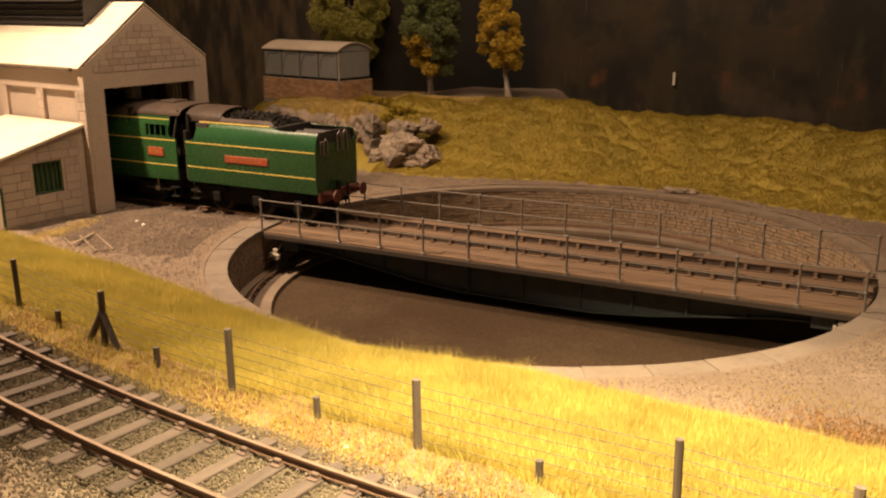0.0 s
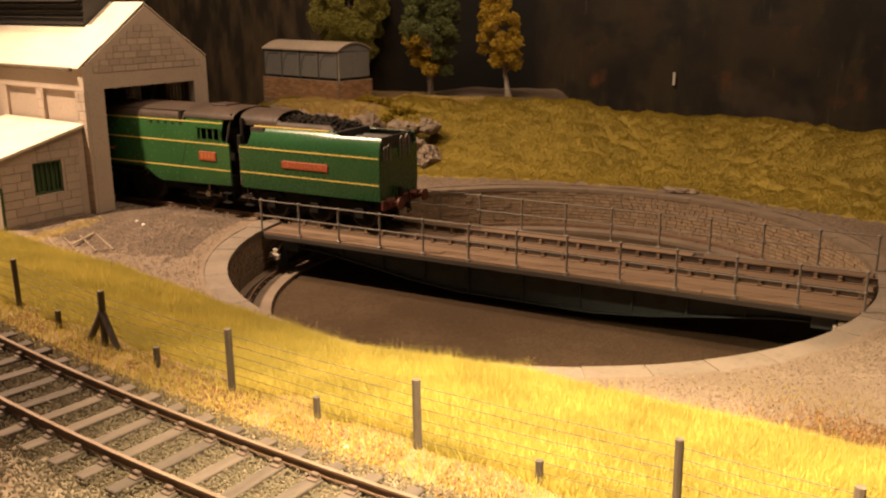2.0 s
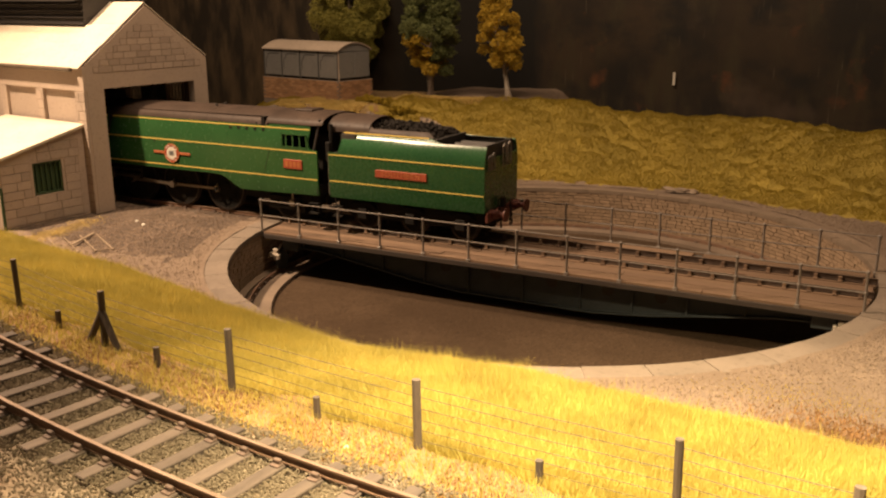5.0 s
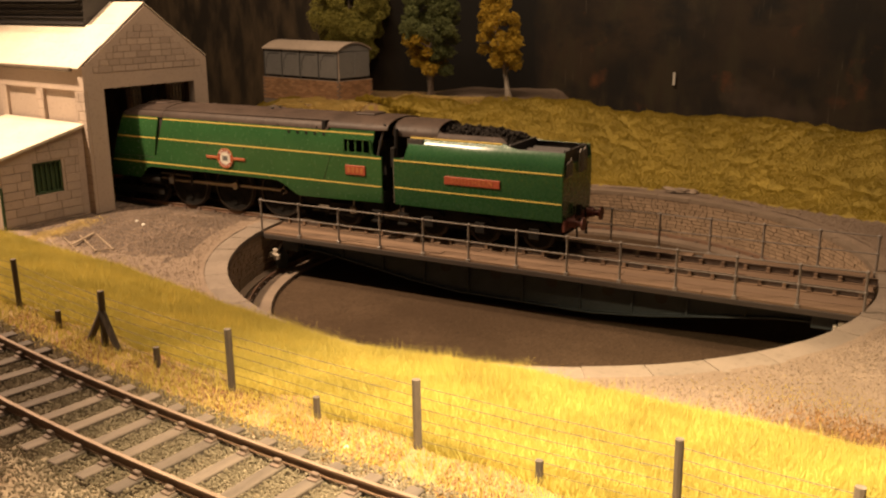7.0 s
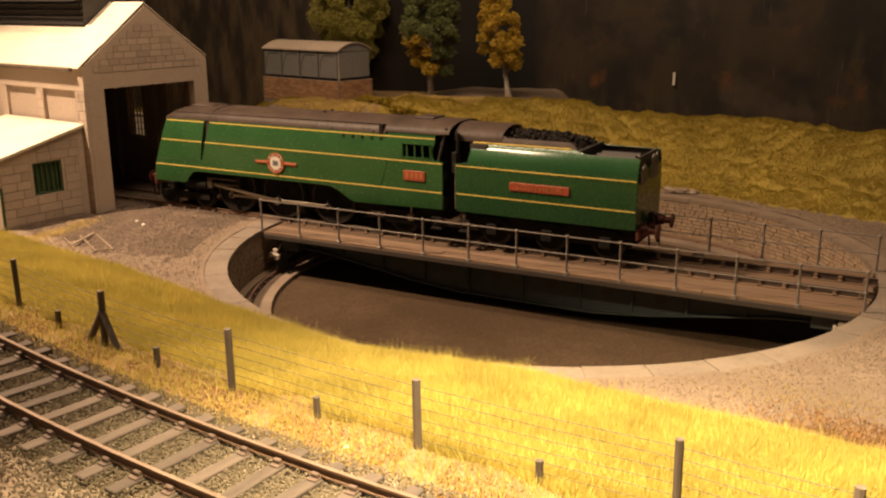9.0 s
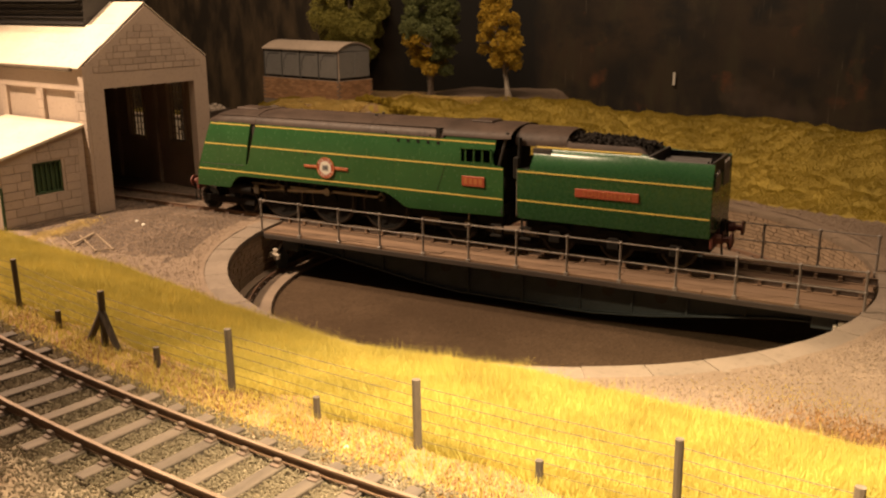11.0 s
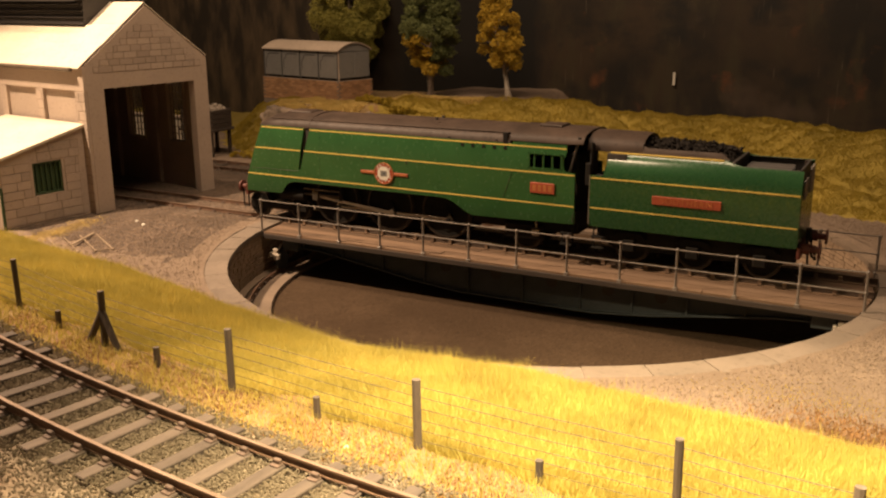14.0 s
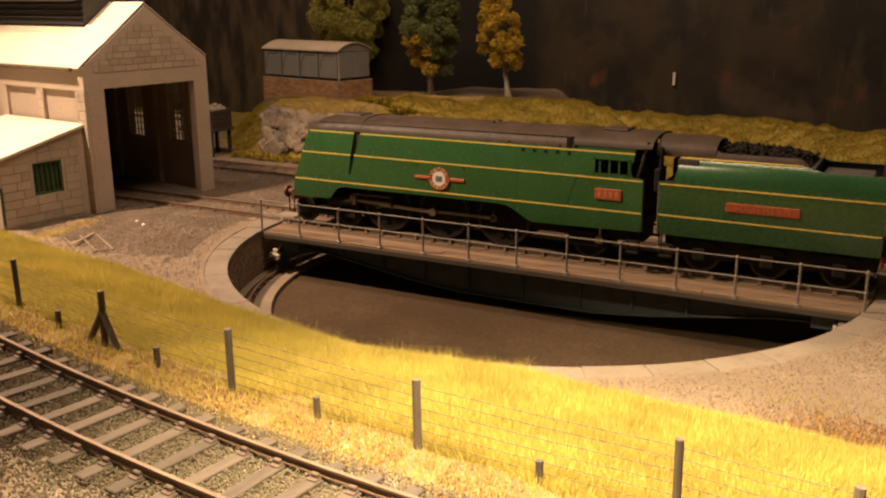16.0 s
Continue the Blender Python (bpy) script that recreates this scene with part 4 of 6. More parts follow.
def build_engine():
    en = thing("steam_locomotive", place(8.03, 0, 0), "streamlined malachite green steam engine with yellow lining and brown-black roof", "locomotive")
    for sg in (-1, 1):
        keep = 0.004
        outline = [(-19.70, 1.05), (-19.58, 1.70), (-19.19, 2.75), (-18.88, 3.58), (-16.93, 3.58), (-17.20, 2.04), (-17.12, 2.04), (-16.66, 3.58), (-8.66, 3.58), (-8.60, 3.69),
                   (-7.50 - keep, 3.69), (-7.50 - keep, 3.31), (-8.03, 3.31), (-8.03, 2.86), (-6.95, 2.86), (-6.95, 3.31), (-7.50 + keep, 3.31), (-7.50 + keep, 3.69),
                   (-6.79, 3.69), (-6.79, 3.40), (-6.87, 3.15), (-6.86, 2.90), (-6.80, 2.80), (-6.48, 2.76), (-6.47, 1.13),
                   (-8.70, 1.08), (-10.10, 1.06), (-10.32, 1.14), (-10.55, 1.30), (-10.80, 1.45), (-11.05, 1.54), (-11.35, 1.57),
                   (-17.35, 1.57), (-17.60, 1.53), (-17.78, 1.42), (-17.92, 1.26), (-18.02, 1.12), (-18.10, 1.07)]
        bm = nb()
        sheet(bm, outline, sg * (HALF - 0.07), sg * HALF)
        bend(bm, sg)
        side = part("casing_side", bm, M_GREEN, en, "malachite green casing side")
        for a, b in (((-18.86, 3.52), (-16.96, 3.52)), ((-16.68, 3.52), (-6.80, 3.52)), ((-19.17, 2.745), (-17.09, 2.745)), ((-16.93, 2.745), (-6.49, 2.71)), ((-19.56, 1.74), (-6.49, 1.71))):
            stripe(side, a[0], a[1], b[0], b[1], sg, HALF - lean_in((a[1] + b[1]) / 2))
        # black sheet standing in for the shade in the slot behind the smoke deflector
        bm = nb()
        sheet(bm, [(-17.25, 2.0), (-16.9, 3.56), (-16.6, 3.56), (-17.05, 2.0)], sg * (HALF - 0.16), sg * (HALF - 0.12))
        part("deflector_slot", bm, M_BLACK, side, "black sheet as shade behind the smoke deflector")
        # rivet rows, seams and grab irons
        for x in (-18.45, -16.25, -10.65):
            for z in [1.9 + 0.155 * k for k in range(11)]:
                if abs(z - 2.74) < 0.06 or (x == -18.45 and z < 2.1):
                    continue
                rv = nb()
                y = HALF - lean_in(z)
                rod(rv, (0, sg * y, 0), (0, sg * (y + 0.012), 0), 0.024, 6, 0.014)
                part("rivet", rv, M_GREEN, side, at=place(x, 0, z))
        for xa, za, xb, zb in ((-19.40, 1.96, -17.22, 1.98), (-8.62, 2.68, -8.95, 1.75)):
            sm = nb()
            rod(sm, (xa, sg * (HALF + 0.003), za), (xb, sg * (HALF + 0.003), zb), 0.006, 5)
            part("seam", sm, M_BLACK, side)
        for x, z in ((-14.40, 2.66), (-12.60, 2.66), (-11.0, 3.66), (-9.25, 3.66)):
            lf = nb()
            box(lf, x - 0.02, x + 0.02, sg * (HALF - lean_in(z) + 0.01) - 0.02, sg * (HALF - lean_in(z) + 0.01) + 0.02, z - 0.04, z + 0.03, 0.008)
            part("clip", lf, M_BLACK, side)
        for k in range(5):
            ph = nb()
            x = -10.47 + 0.39 * k
            rod(ph, (x, sg * (HALF - 0.09), 3.42), (x, sg * (HALF - 0.04), 3.42), 0.058, 14)
            part("washout_cover", ph, M_FRAMES, side, "small round dark washout cover")
        # cab window bars
        for k in range(4):
            x = -8.03 + 1.08 * (k + 0.5) / 3.5
            fb = nb()
            box(fb, x - 0.03, x + 0.03, sg * (HALF - 0.05) - 0.015, sg * (HALF - 0.05) + 0.015, 2.86, 3.31)
            part("window_bar", fb, M_GREEN, side)
        fr = nb()
        for xa, xb, za, zb in ((-8.07, -6.91, 3.30, 3.34), (-8.07, -6.91, 2.83, 2.87), (-8.07, -8.02, 2.83, 3.34), (-6.96, -6.91, 2.83, 3.34)):
            box(fr, xa, xb, sg * (HALF - 0.015) - 0.014, sg * (HALF - 0.015) + 0.014, za, zb)
        part("window_frame", fr, M_GREEN, side)
        # number plate and roundel
        np_ = nb()
        box(np_, -0.42, 0.42, -0.02, 0.02, -0.17, 0.17, 0.01)
        plate = part("number_plate", np_, M_RED, side, "red cab plate", at=place(-7.56, sg * (HALF + 0.018), 2.22))
        for k in range(4):
            b = nb()
            x = -0.27 + 0.18 * k
            box(b, x - 0.055, x + 0.055, sg * 0.02 - 0.006, sg * 0.02 + 0.006, -0.1, 0.1)
            part("plate_bar", b, M_GILT, plate)
        em = nb()
        rod(em, (0, -0.02, 0), (0, 0.02, 0), 0.37, 32)
        emblem = part("roundel", em, M_RED, side, "round red and white enamel roundel with side bars", at=place(-13.50, sg * (HALF + 0.02), 2.21))
        for r0, mat, d in ((0.245, M_WHITE, 0.026),):
            c = nb()
            rod(c, (0, sg * 0.0, 0), (0, sg * d, 0), r0, 28)
            part("roundel_centre", c, mat, emblem)
        rim = nb()
        n, lo = 32, []
        for i in range(n):
            a = 2 * math.pi * i / n
            lo.append([rim.verts.new((q * math.cos(a), sg * y, q * math.sin(a))) for q, y in ((0.36, 0.0), (0.385, 0.0), (0.385, 0.03), (0.36, 0.03))])
        for i in range(n):
            p, q = lo[i], lo[(i + 1) % n]
            for k in range(4):
                rim.faces.new((p[k], p[(k + 1) % 4], q[(k + 1) % 4], q[k]))
        bmesh.ops.recalc_face_normals(rim, faces=rim.faces)
        part("roundel_rim", rim, M_GILT, emblem)
        fl = nb()
        box(fl, -0.13, 0.13, sg * 0.028 - 0.004, sg * 0.028 + 0.004, -0.1, 0.1, 0)
        part("roundel_badge", fl, M_TANK, emblem)
        f2 = nb()
        sheet(f2, [(-0.11, 0.08), (-0.02, 0.0), (-0.11, -0.08), (0.03, -0.03), (0.11, -0.07), (0.06, 0.0), (0.11, 0.07), (0.03, 0.03)], sg * 0.029, sg * 0.037)
        part("roundel_badge", f2, M_TANKDARK, emblem)
        for xa, xb in ((-0.96, -0.36), (0.36, 0.96)):
            w = nb()
            box(w, xa, xb, -0.015, 0.015, -0.055, 0.055, 0.01)
            wing = part("roundel_bar", w, M_RED, emblem)
            w2 = nb()
            box(w2, xa + 0.06, xb - 0.04, sg * 0.016 - 0.004, sg * 0.016 + 0.004, -0.025, 0.025)
            part("bar_lettering", w2, M_GILT, emblem)
        for text, up in (("UNION", 1), ("CASTLE", -1)):
            for k, ch in enumerate(text):
                mid = (len(text) - 1) / 2
                a = (90 - (k - mid) * 27) if up > 0 else (-90 + (k - mid) * 25)
                rad = 0.305
                turn = (a - 90) if up > 0 else (a + 90)
                m = place(rad * math.cos(radians(a)) * (1 if sg < 0 else -1), sg * 0.024, rad * math.sin(radians(a))) @ pose(0, 0, 0, 90, 0, 0 if sg < 0 else 180) @ pose(0, 0, 0, 0, 0, turn)
                words("letter", ch, 0.135, M_WHITE, emblem, m)
        # slide bars, cylinder, steps
        cy = nb()
        rod(cy, (-18.3, sg * 0.95, 1.0), (-17.2, sg * 0.95, 1.0), 0.22, 18)
        part("cylinder", cy, M_FRAMES, en)
        sb = nb()
        for z in (1.06, 1.26):
            box(sb, -17.2, -15.6, sg * 1.06 - 0.05, sg * 1.06 + 0.05, z, z + 0.06, 0.01)
        part("slide_bars", sb, M_OILSTEEL, en, "oily steel slide bars")
        mb = nb()
        box(mb, -15.65, -15.50, sg * 0.95 - 0.15, sg * 0.95 + 0.15, 0.95, 1.5, 0.02)
        part("slide_bar_bracket", mb, M_FRAMES, en)
        ch = nb()
        box(ch, -0.13, 0.13, -0.09, 0.09, -0.16, 0.2, 0.02)
        cross = part("crosshead", ch, M_OILSTEEL, en, at=place(-16.5, sg * 1.06, 1.0))
        RODS.append((cross, "crosshead", sg))
        cr = nb()
        L = 3.25
        sheet(cr, [(0, -0.04), (L, -0.06), (L, 0.06), (0, 0.04)], -0.03, 0.03)
        for x, r in ((0, 0.10), (L, 0.14)):
            rod(cr, (x, -0.05, 0), (x, 0.05, 0), r, 14)
        con = part("connecting_rod", cr, M_ROD, en, "steel connecting rod")
        RODS.append((con, "connecting", sg))
        co = nb()
        box(co, DRIVERS[0], DRIVERS[2], -0.025, 0.025, -0.05, 0.05, 0.01)
        for x in DRIVERS:
            rod(co, (x, -0.045, 0), (x, 0.045, 0), 0.125, 12)
            rod(co, (x, -0.03, 0.12), (x, 0.03, 0.2), 0.03, 6)
        cp = part("coupling_rod", co, M_ROD, en, "steel coupling rod")
        RODS.append((cp, "coupling", sg))
        inj = nb()
        box(inj, -8.0, -7.75, sg * 1.05 - 0.1, sg * 1.05 + 0.1, 0.55, 0.8, 0.03)
        rod(inj, (-7.87, sg * 1.05, 0.8), (-7.87, sg * 1.05, 1.05), 0.04, 8)
        rod(inj, (-8.5, sg * 1.05, 0.66), (-7.2, sg * 1.05, 0.62), 0.035, 8)
        part("injector", inj, M_ROD, en, "dull brass injector under the cab")
        st = nb()
        for z in (0.42, 0.78):
            box(st, -6.95, -6.55, sg * 1.22 - 0.12, sg * 1.22 + 0.12, z, z + 0.04)
        box(st, -6.95, -6.9, sg * 1.12 - 0.02, sg * 1.12 + 0.02, 0.42, 1.15)
        box(st, -6.6, -6.55, sg * 1.12 - 0.02, sg * 1.12 + 0.02, 0.42, 1.15)
        part("cab_steps", st, M_FRAMES, en)
        bf = nb()
        rod(bf, (-20.0, sg * 0.87, 1.07), (-20.25, sg * 0.87, 1.07), 0.11, 12)
        rod(bf, (-20.25, sg * 0.87, 1.07), (-20.31, sg * 0.87, 1.07), 0.23, 18)
        rod(bf, (-19.75, sg * 0.87, 1.07), (-20.02, sg * 0.87, 1.07), 0.16, 12)
        part("buffer", bf, M_BEAM, en, "red-brown buffer")
        gi = nb()
        for x in (-20.18, -19.95):
            rod(gi, (x, sg * 0.95, 0.98), (x, sg * 0.95, 0.34), 0.03, 6)
        rod(gi, (-20.2, sg * 0.95, 0.34), (-19.93, sg * 0.95, 0.34), 0.03, 6)
        rod(gi, (-19.8, sg * 0.95, 0.95), (-20.18, sg * 0.95, 0.95), 0.03, 6)
        part("brake_hose", gi, M_FRAMES, en)
    # casing top, cab roof
    bm = nb()
    hw = HALF - 0.082
    st = [(-18.98, roof_section(hw - 0.03, 3.575, 3.64)), (-18.92, roof_section(hw - 0.01, 3.575, 3.79)), (-18.7, roof_section(hw, 3.575, 3.93)), (-18.2, roof_section(hw, 3.575, 4.0)), (-17.2, roof_section(hw, 3.575, 4.03)), (-13.8, roof_section(hw, 3.575, 4.05)), (-8.75, roof_section(hw, 3.575, 4.06))]
    loft(bm, st)
    solid(bm, 0.04)
    part("casing_top", bm, M_CASETOP, en, "sooty brown casing top", smooth=False)
    bm = nb()
    loft(bm, [(-8.74, roof_section(HALF - 0.075, 3.67, 4.075, 14, 2.2)), (-6.75, roof_section(HALF - 0.075, 3.67, 4.075, 14, 2.2)), (-6.27, roof_section(HALF - 0.1, 3.70, 4.065, 14, 2.2))])
    solid(bm, 0.04)
    part("cab_roof", bm, M_CASETOP, en, "sooty brown cab roof")
    bm = nb()
    box(bm, -8.1, -7.3, -0.4, 0.4, 4.02, 4.13, 0.03)
    part("roof_hatch", bm, M_CASETOP, en)
    for x in (-16.75, -11.7):
        bm = nb()
        z1 = 4.045 + 0.01
        lo = roof_section(HALF - 0.078, 3.58, z1 + 0.004)
        loft(bm, [(x - 0.03, lo), (x + 0.03, lo)])
        solid(bm, 0.03)
        part("roof_band", bm, M_CASETOP, en)
    for y in (-0.25, 0.25):
        bm = nb()
        rod(bm, (-12.0, y, 4.0), (-12.0, y, 4.12), 0.06, 8)
        part("safety_valve", bm, M_BLACK, en)
    bm = nb()
    box(bm, -18.3, -17.2, -0.42, 0.42, 3.93, 4.06, 0.04)
    part("chimney_cowl", bm, M_CASETOP, en)
    for sg in (-1, 1):
        bm = nb()
        rod(bm, (-18.5, sg * 1.10, 3.845), (-8.8, sg * 1.10, 3.895), 0.018, 6)
        part("roof_seam", bm, M_CASETOP, en)

    # front
    bm = nb()
    sheet(bm, [(-19.35, 1.1), (-18.75, 3.6), (-18.6, 3.6), (-19.2, 1.1)], -1.28, 1.28)
    part("front_plate", bm, M_BLACK, en, "black raked front")
    bm = nb()
    box(bm, -19.85, -19.72, -1.25, 1.25, 0.85, 1.28, 0.02)
    part("buffer_beam", bm, M_BEAM, en, "red-brown buffer beam")
    bm = nb()
    box(bm, -19.7, -6.6, -0.58, 0.58, 0.62, 1.35)
    box(bm, -17.5, -8.8, -1.2, 1.2, 1.5, 3.4)
    box(bm, -10.2, -6.7, -0.9, 0.9, 0.7, 1.15)
    part("frames", bm, M_FRAMES, en, "oily black frames")
    bm = nb()
    box(bm, -9.0, -8.85, -1.28, 1.28, 1.1, 3.9)
    box(bm, -8.85, -6.5, -1.28, 1.28, 1.1, 1.5)
    rod(bm, (-8.85, 0, 2.3), (-8.3, 0, 2.3), 0.6, 16)
    # two black sheets added to keep the cab opening dark
    box(bm, -8.3, -6.85, 1.16, 1.22, 1.5, 3.72)
    box(bm, -6.9, -6.55, -0.9, 1.1, 1.5, 3.3)
    part("cab_interior", bm, M_FRAMES, en, "dark cab fittings with added black sheets")
    for sg in (-1, 1):
        bm = nb()
        rod(bm, (-6.52, sg * 1.33, 1.2), (-6.52, sg * 1.33, 2.7), 0.02, 6)
        rod(bm, (-6.72, sg * 1.2, 2.75), (-6.42, sg * 1.15, 3.9), 0.05, 6)
        part("grab_rail", bm, M_BLACK, en)
    wheelset(en, -19.50, 0.47, 0.13)
    wheelset(en, -17.60, 0.47, 0.13)
    for x in DRIVERS:
        wheelset(en, x, DRIVER_R, 0.2, True)
    wheelset(en, -8.30, 0.54, 0.13)
    for sg in (-1, 1):
        bm = nb()
        box(bm, -20.0 + 0.2, -17.2, sg * 0.95 - 0.03, sg * 0.95 + 0.03, 0.35, 0.62, 0.01)
        part("bogie_frame", bm, M_FRAMES, en)
        bm = nb()
        box(bm, -9.0, -7.6, sg * 0.98 - 0.05, sg * 0.98 + 0.05, 0.4, 0.9, 0.03)
        part("truck_frame", bm, M_FRAMES, en)
    return en


def build_tender():
    te = thing("tender", place(8.03, 0, 0), "malachite green high-sided tender with coal load and red lettered plate", "tender")
    for sg in (-1, 1):
        bm = nb()
        full = [(HALF - 0.05, 1.14), (HALF, 1.7), (HALF, 2.5), (HALF - 0.015, 2.85), (HALF - 0.055, 3.06), (HALF - 0.12, 3.23), (HALF - 0.20, 3.36), (HALF - 0.29, 3.45), (HALF - 0.38, 3.51)]
        low = [(HALF - 0.05, 1.14), (HALF, 1.7), (HALF, 2.4), (HALF, 2.6), (HALF, 2.7), (HALF, 2.72), (HALF, 2.74), (HALF, 2.76), (HALF, 2.78)]
        mid = [(HALF - 0.05, 1.14), (HALF, 1.7), (HALF, 2.4), (HALF, 2.65), (HALF - 0.01, 2.8), (HALF - 0.015, 2.85), (HALF - 0.02, 2.90), (HALF - 0.03, 2.96), (HALF - 0.04, 3.0)]
        rear = full[:6] + [(HALF - 0.145, 3.28), (HALF - 0.17, 3.325), (HALF - 0.195, 3.36)]
        stations = [(-5.97, low), (-5.56, low), (-5.52, mid), (-5.46, full), (-2.0, full), (-1.75, [((a[0] + b[0]) / 2, (a[1] + b[1]) / 2) for a, b in zip(full, rear)]), (-1.4, rear), (0.26, rear)]
        loft(bm, [(x, [(sg * y, z) for y, z in sec]) for x, sec in stations])
        solid(bm, 0.05)
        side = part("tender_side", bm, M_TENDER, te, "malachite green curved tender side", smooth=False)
        stripe(side, -5.95, 2.70, 0.24, 2.68, sg)
        stripe(side, -5.95, 1.75, 0.24, 1.73, sg)
        bm = nb()
        sheet(bm, [(-5.44, 3.462), (-2.0, 3.462), (-2.0, 3.502), (-5.44, 3.502)], sg * (HALF - 0.345), sg * (HALF - 0.285))
        part("lining", bm, M_YELLOW, side, "yellow lining stripe")
        b = nb()
        box(b, -1.03, 1.03, -0.02, 0.02, -0.135, 0.135, 0.01)
        plate = part("name_plate", b, M_RED, side, "red plate with gilt letters", at=place(-2.95, sg * (HALF + 0.018), 2.18))
        words("lettering", "SOUTHERN", 0.27, M_GILT, plate, place(0, sg * 0.022, -0.005) @ pose(0, 0, 0, 90, 0, 0 if sg < 0 else 180), 1.18)
        for k, x in enumerate((-4.71, -2.73, -0.75)):
            b = nb()
            box(b, x - 0.2, x + 0.2, sg * 1.08 - 0.1, sg * 1.08 + 0.1, 0.4, 0.8, 0.04)
            for j in range(4):
                box(b, x - 0.55 + 0.06 * j, x + 0.55 - 0.06 * j, sg * 1.08 - 0.05, sg * 1.08 + 0.05, 0.82 + 0.045 * j, 0.87 + 0.045 * j)
            part("axle_box", b, M_FRAMES, te)
        b = nb()
        sheet(b, [(-5.8, 0.75), (-5.2, 0.45), (-0.3, 0.45), (0.2, 0.75), (0.2, 1.16), (-5.8, 1.16)], sg * 0.93, sg * 0.99)
        part("tender_frame", b, M_FRAMES, te)
        b = nb()
        for z in (0.42, 0.78):
            box(b, -5.9, -5.5, sg * 1.2 - 0.12, sg * 1.2 + 0.12, z, z + 0.04)
        box(b, -5.9, -5.86, sg * 1.1 - 0.02, sg * 1.1 + 0.02, 0.42, 1.15)
        part("tender_steps", b, M_FRAMES, te)
        b = nb()
        rod(b, (0.28, sg * 0.87, 1.07), (0.58, sg * 0.87, 1.07), 0.16, 12)
        rod(b, (0.55, sg * 0.87, 1.07), (0.80, sg * 0.87, 1.07), 0.10, 12)
        rod(b, (0.80, sg * 0.87, 1.07), (0.86, sg * 0.87, 1.07), 0.23, 18)
        part("buffer", b, M_BEAM, te, "red-brown buffer")
        b = nb()
        rod(b, (-5.99, sg * 1.32, 1.2), (-5.99, sg * 1.32, 2.76), 0.02, 6)
        part("handrail", b, M_HANDRAIL, te)
        b = nb()
        rod(b, (-6.02, sg * 1.12, 2.4), (-6.02, sg * 1.05, 3.75), 0.07, 6)
        box(b, -6.18, -5.99, min(sg * 0.95, sg * 1.24), max(sg * 0.95, sg * 1.24), 2.4, 3.12, 0.03)
        part("cover_post", b, M_FRAMES, te)
        # fillers
        b = nb()
        for y in (0.95, 1.12):
            rod(b, (0.05, sg * y, 3.0), (0.05, sg * y, 3.34), 0.06, 10)
        part("filler_valve", b, M_CASETOP, te)
        # black lining inside the raves
        bm = nb()
        loft(bm, [(x, [(sg * (y - 0.075), z) for y, z in rear[2:]]) for x in (-5.4, 0.15)])
        solid(bm, 0.01)
        part("bunker_lining", bm, M_BLACK, te, "black bunker lining")
    bm = nb()
    box(bm, 0.13, 0.185, -1.02, 1.02, 2.6, 3.38)
    part("bunker_lining", bm, M_BLACK, te)
    # front cover, shovel plate, bunker, tank top, rear
    bm = nb()
    sec = roof_section(HALF - 0.355, 3.49, 4.03, 14, 2.2)
    loft(bm, [(-6.22, sec), (-5.3, sec), (-4.66, sec), (-4.46, [(y * 0.985, z if z < 3.6 else 3.6 + (z - 3.6) * 0.93) for y, z in sec])])
    solid(bm, 0.05)
    part("bunker_cover", bm, M_CASETOP, te, "sooty curved bunker cover")
    for sg in (-1, 1):
        bm = nb()
        top = [(HALF - 0.355, 3.49), (HALF - 0.40, 3.66), (HALF - 0.50, 3.78), (HALF - 0.64, 3.85)]
        topl = [(HALF - 0.355, 3.49), (HALF - 0.40, 3.58), (HALF - 0.45, 3.64), (HALF - 0.50, 3.67)]
        toph = [(HALF - 0.355, 3.49), (HALF - 0.37, 3.505), (HALF - 0.39, 3.51), (HALF - 0.41, 3.515)]
        loft(bm, [(-4.72, [(sg * y, z) for y, z in top]), (-4.3, [(sg * y, z) for y, z in topl]), (-2.4, [(sg * y, z) for y, z in topl]), (-2.1, [(sg * y, z) for y, z in topl]), (-1.85, [(sg * y, z) for y, z in toph])])
        solid(bm, 0.04)
        part("rave", bm, M_CASETOP, te, "sooty inward-curved bunker side")
    bm = nb()
    box(bm, -5.9, 0.18, -1.27, 1.27, 1.15, 2.75)
    box(bm, -5.5, -4.9, -1.2, 1.2, 2.7, 3.45)
    part("tank", bm, M_BLACK, te, "black water tank")
    bm = nb()
    sheet(bm, [(-1.26, 1.16), (1.26, 1.16), (1.3, 1.7), (1.3, 2.60), (1.26, 3.0), (1.2, 2.93), (-1.2, 2.93), (-1.26, 3.0), (-1.3, 2.60), (-1.3, 1.7)], 0.2, 0.27, "x")
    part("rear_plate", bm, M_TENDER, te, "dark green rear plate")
    for ya, yb, z in ((-1.10, -0.93, 2.98), (-0.86, -0.66, 3.04), (0.02, 0.26, 3.22), (0.42, 0.66, 3.24)):
        bm = nb()
        rod(bm, (0.31, ya, 2.55), (0.31, ya, z), 0.03, 8)
        rod(bm, (0.31, yb, 2.55), (0.31, yb, z), 0.03, 8)
        m = (ya + yb) / 2
        rod(bm, (0.31, ya, z), (0.31, m, z + 0.09), 0.03, 8)
        rod(bm, (0.31, m, z + 0.09), (0.31, yb, z), 0.03, 8)
        part("filler_pipe", bm, M_HANDRAIL, te, "grey bent filler pipe")
    for y in (-0.5, 0.0, 0.5):
        bm = nb()
        rod(bm, (-1.5, y, 3.05), (-0.2, y, 3.05), 0.22, 14)
        part("vacuum_reservoir", bm, M_BLACK, te, "black cylinder on the tank top")
    bm = nb()
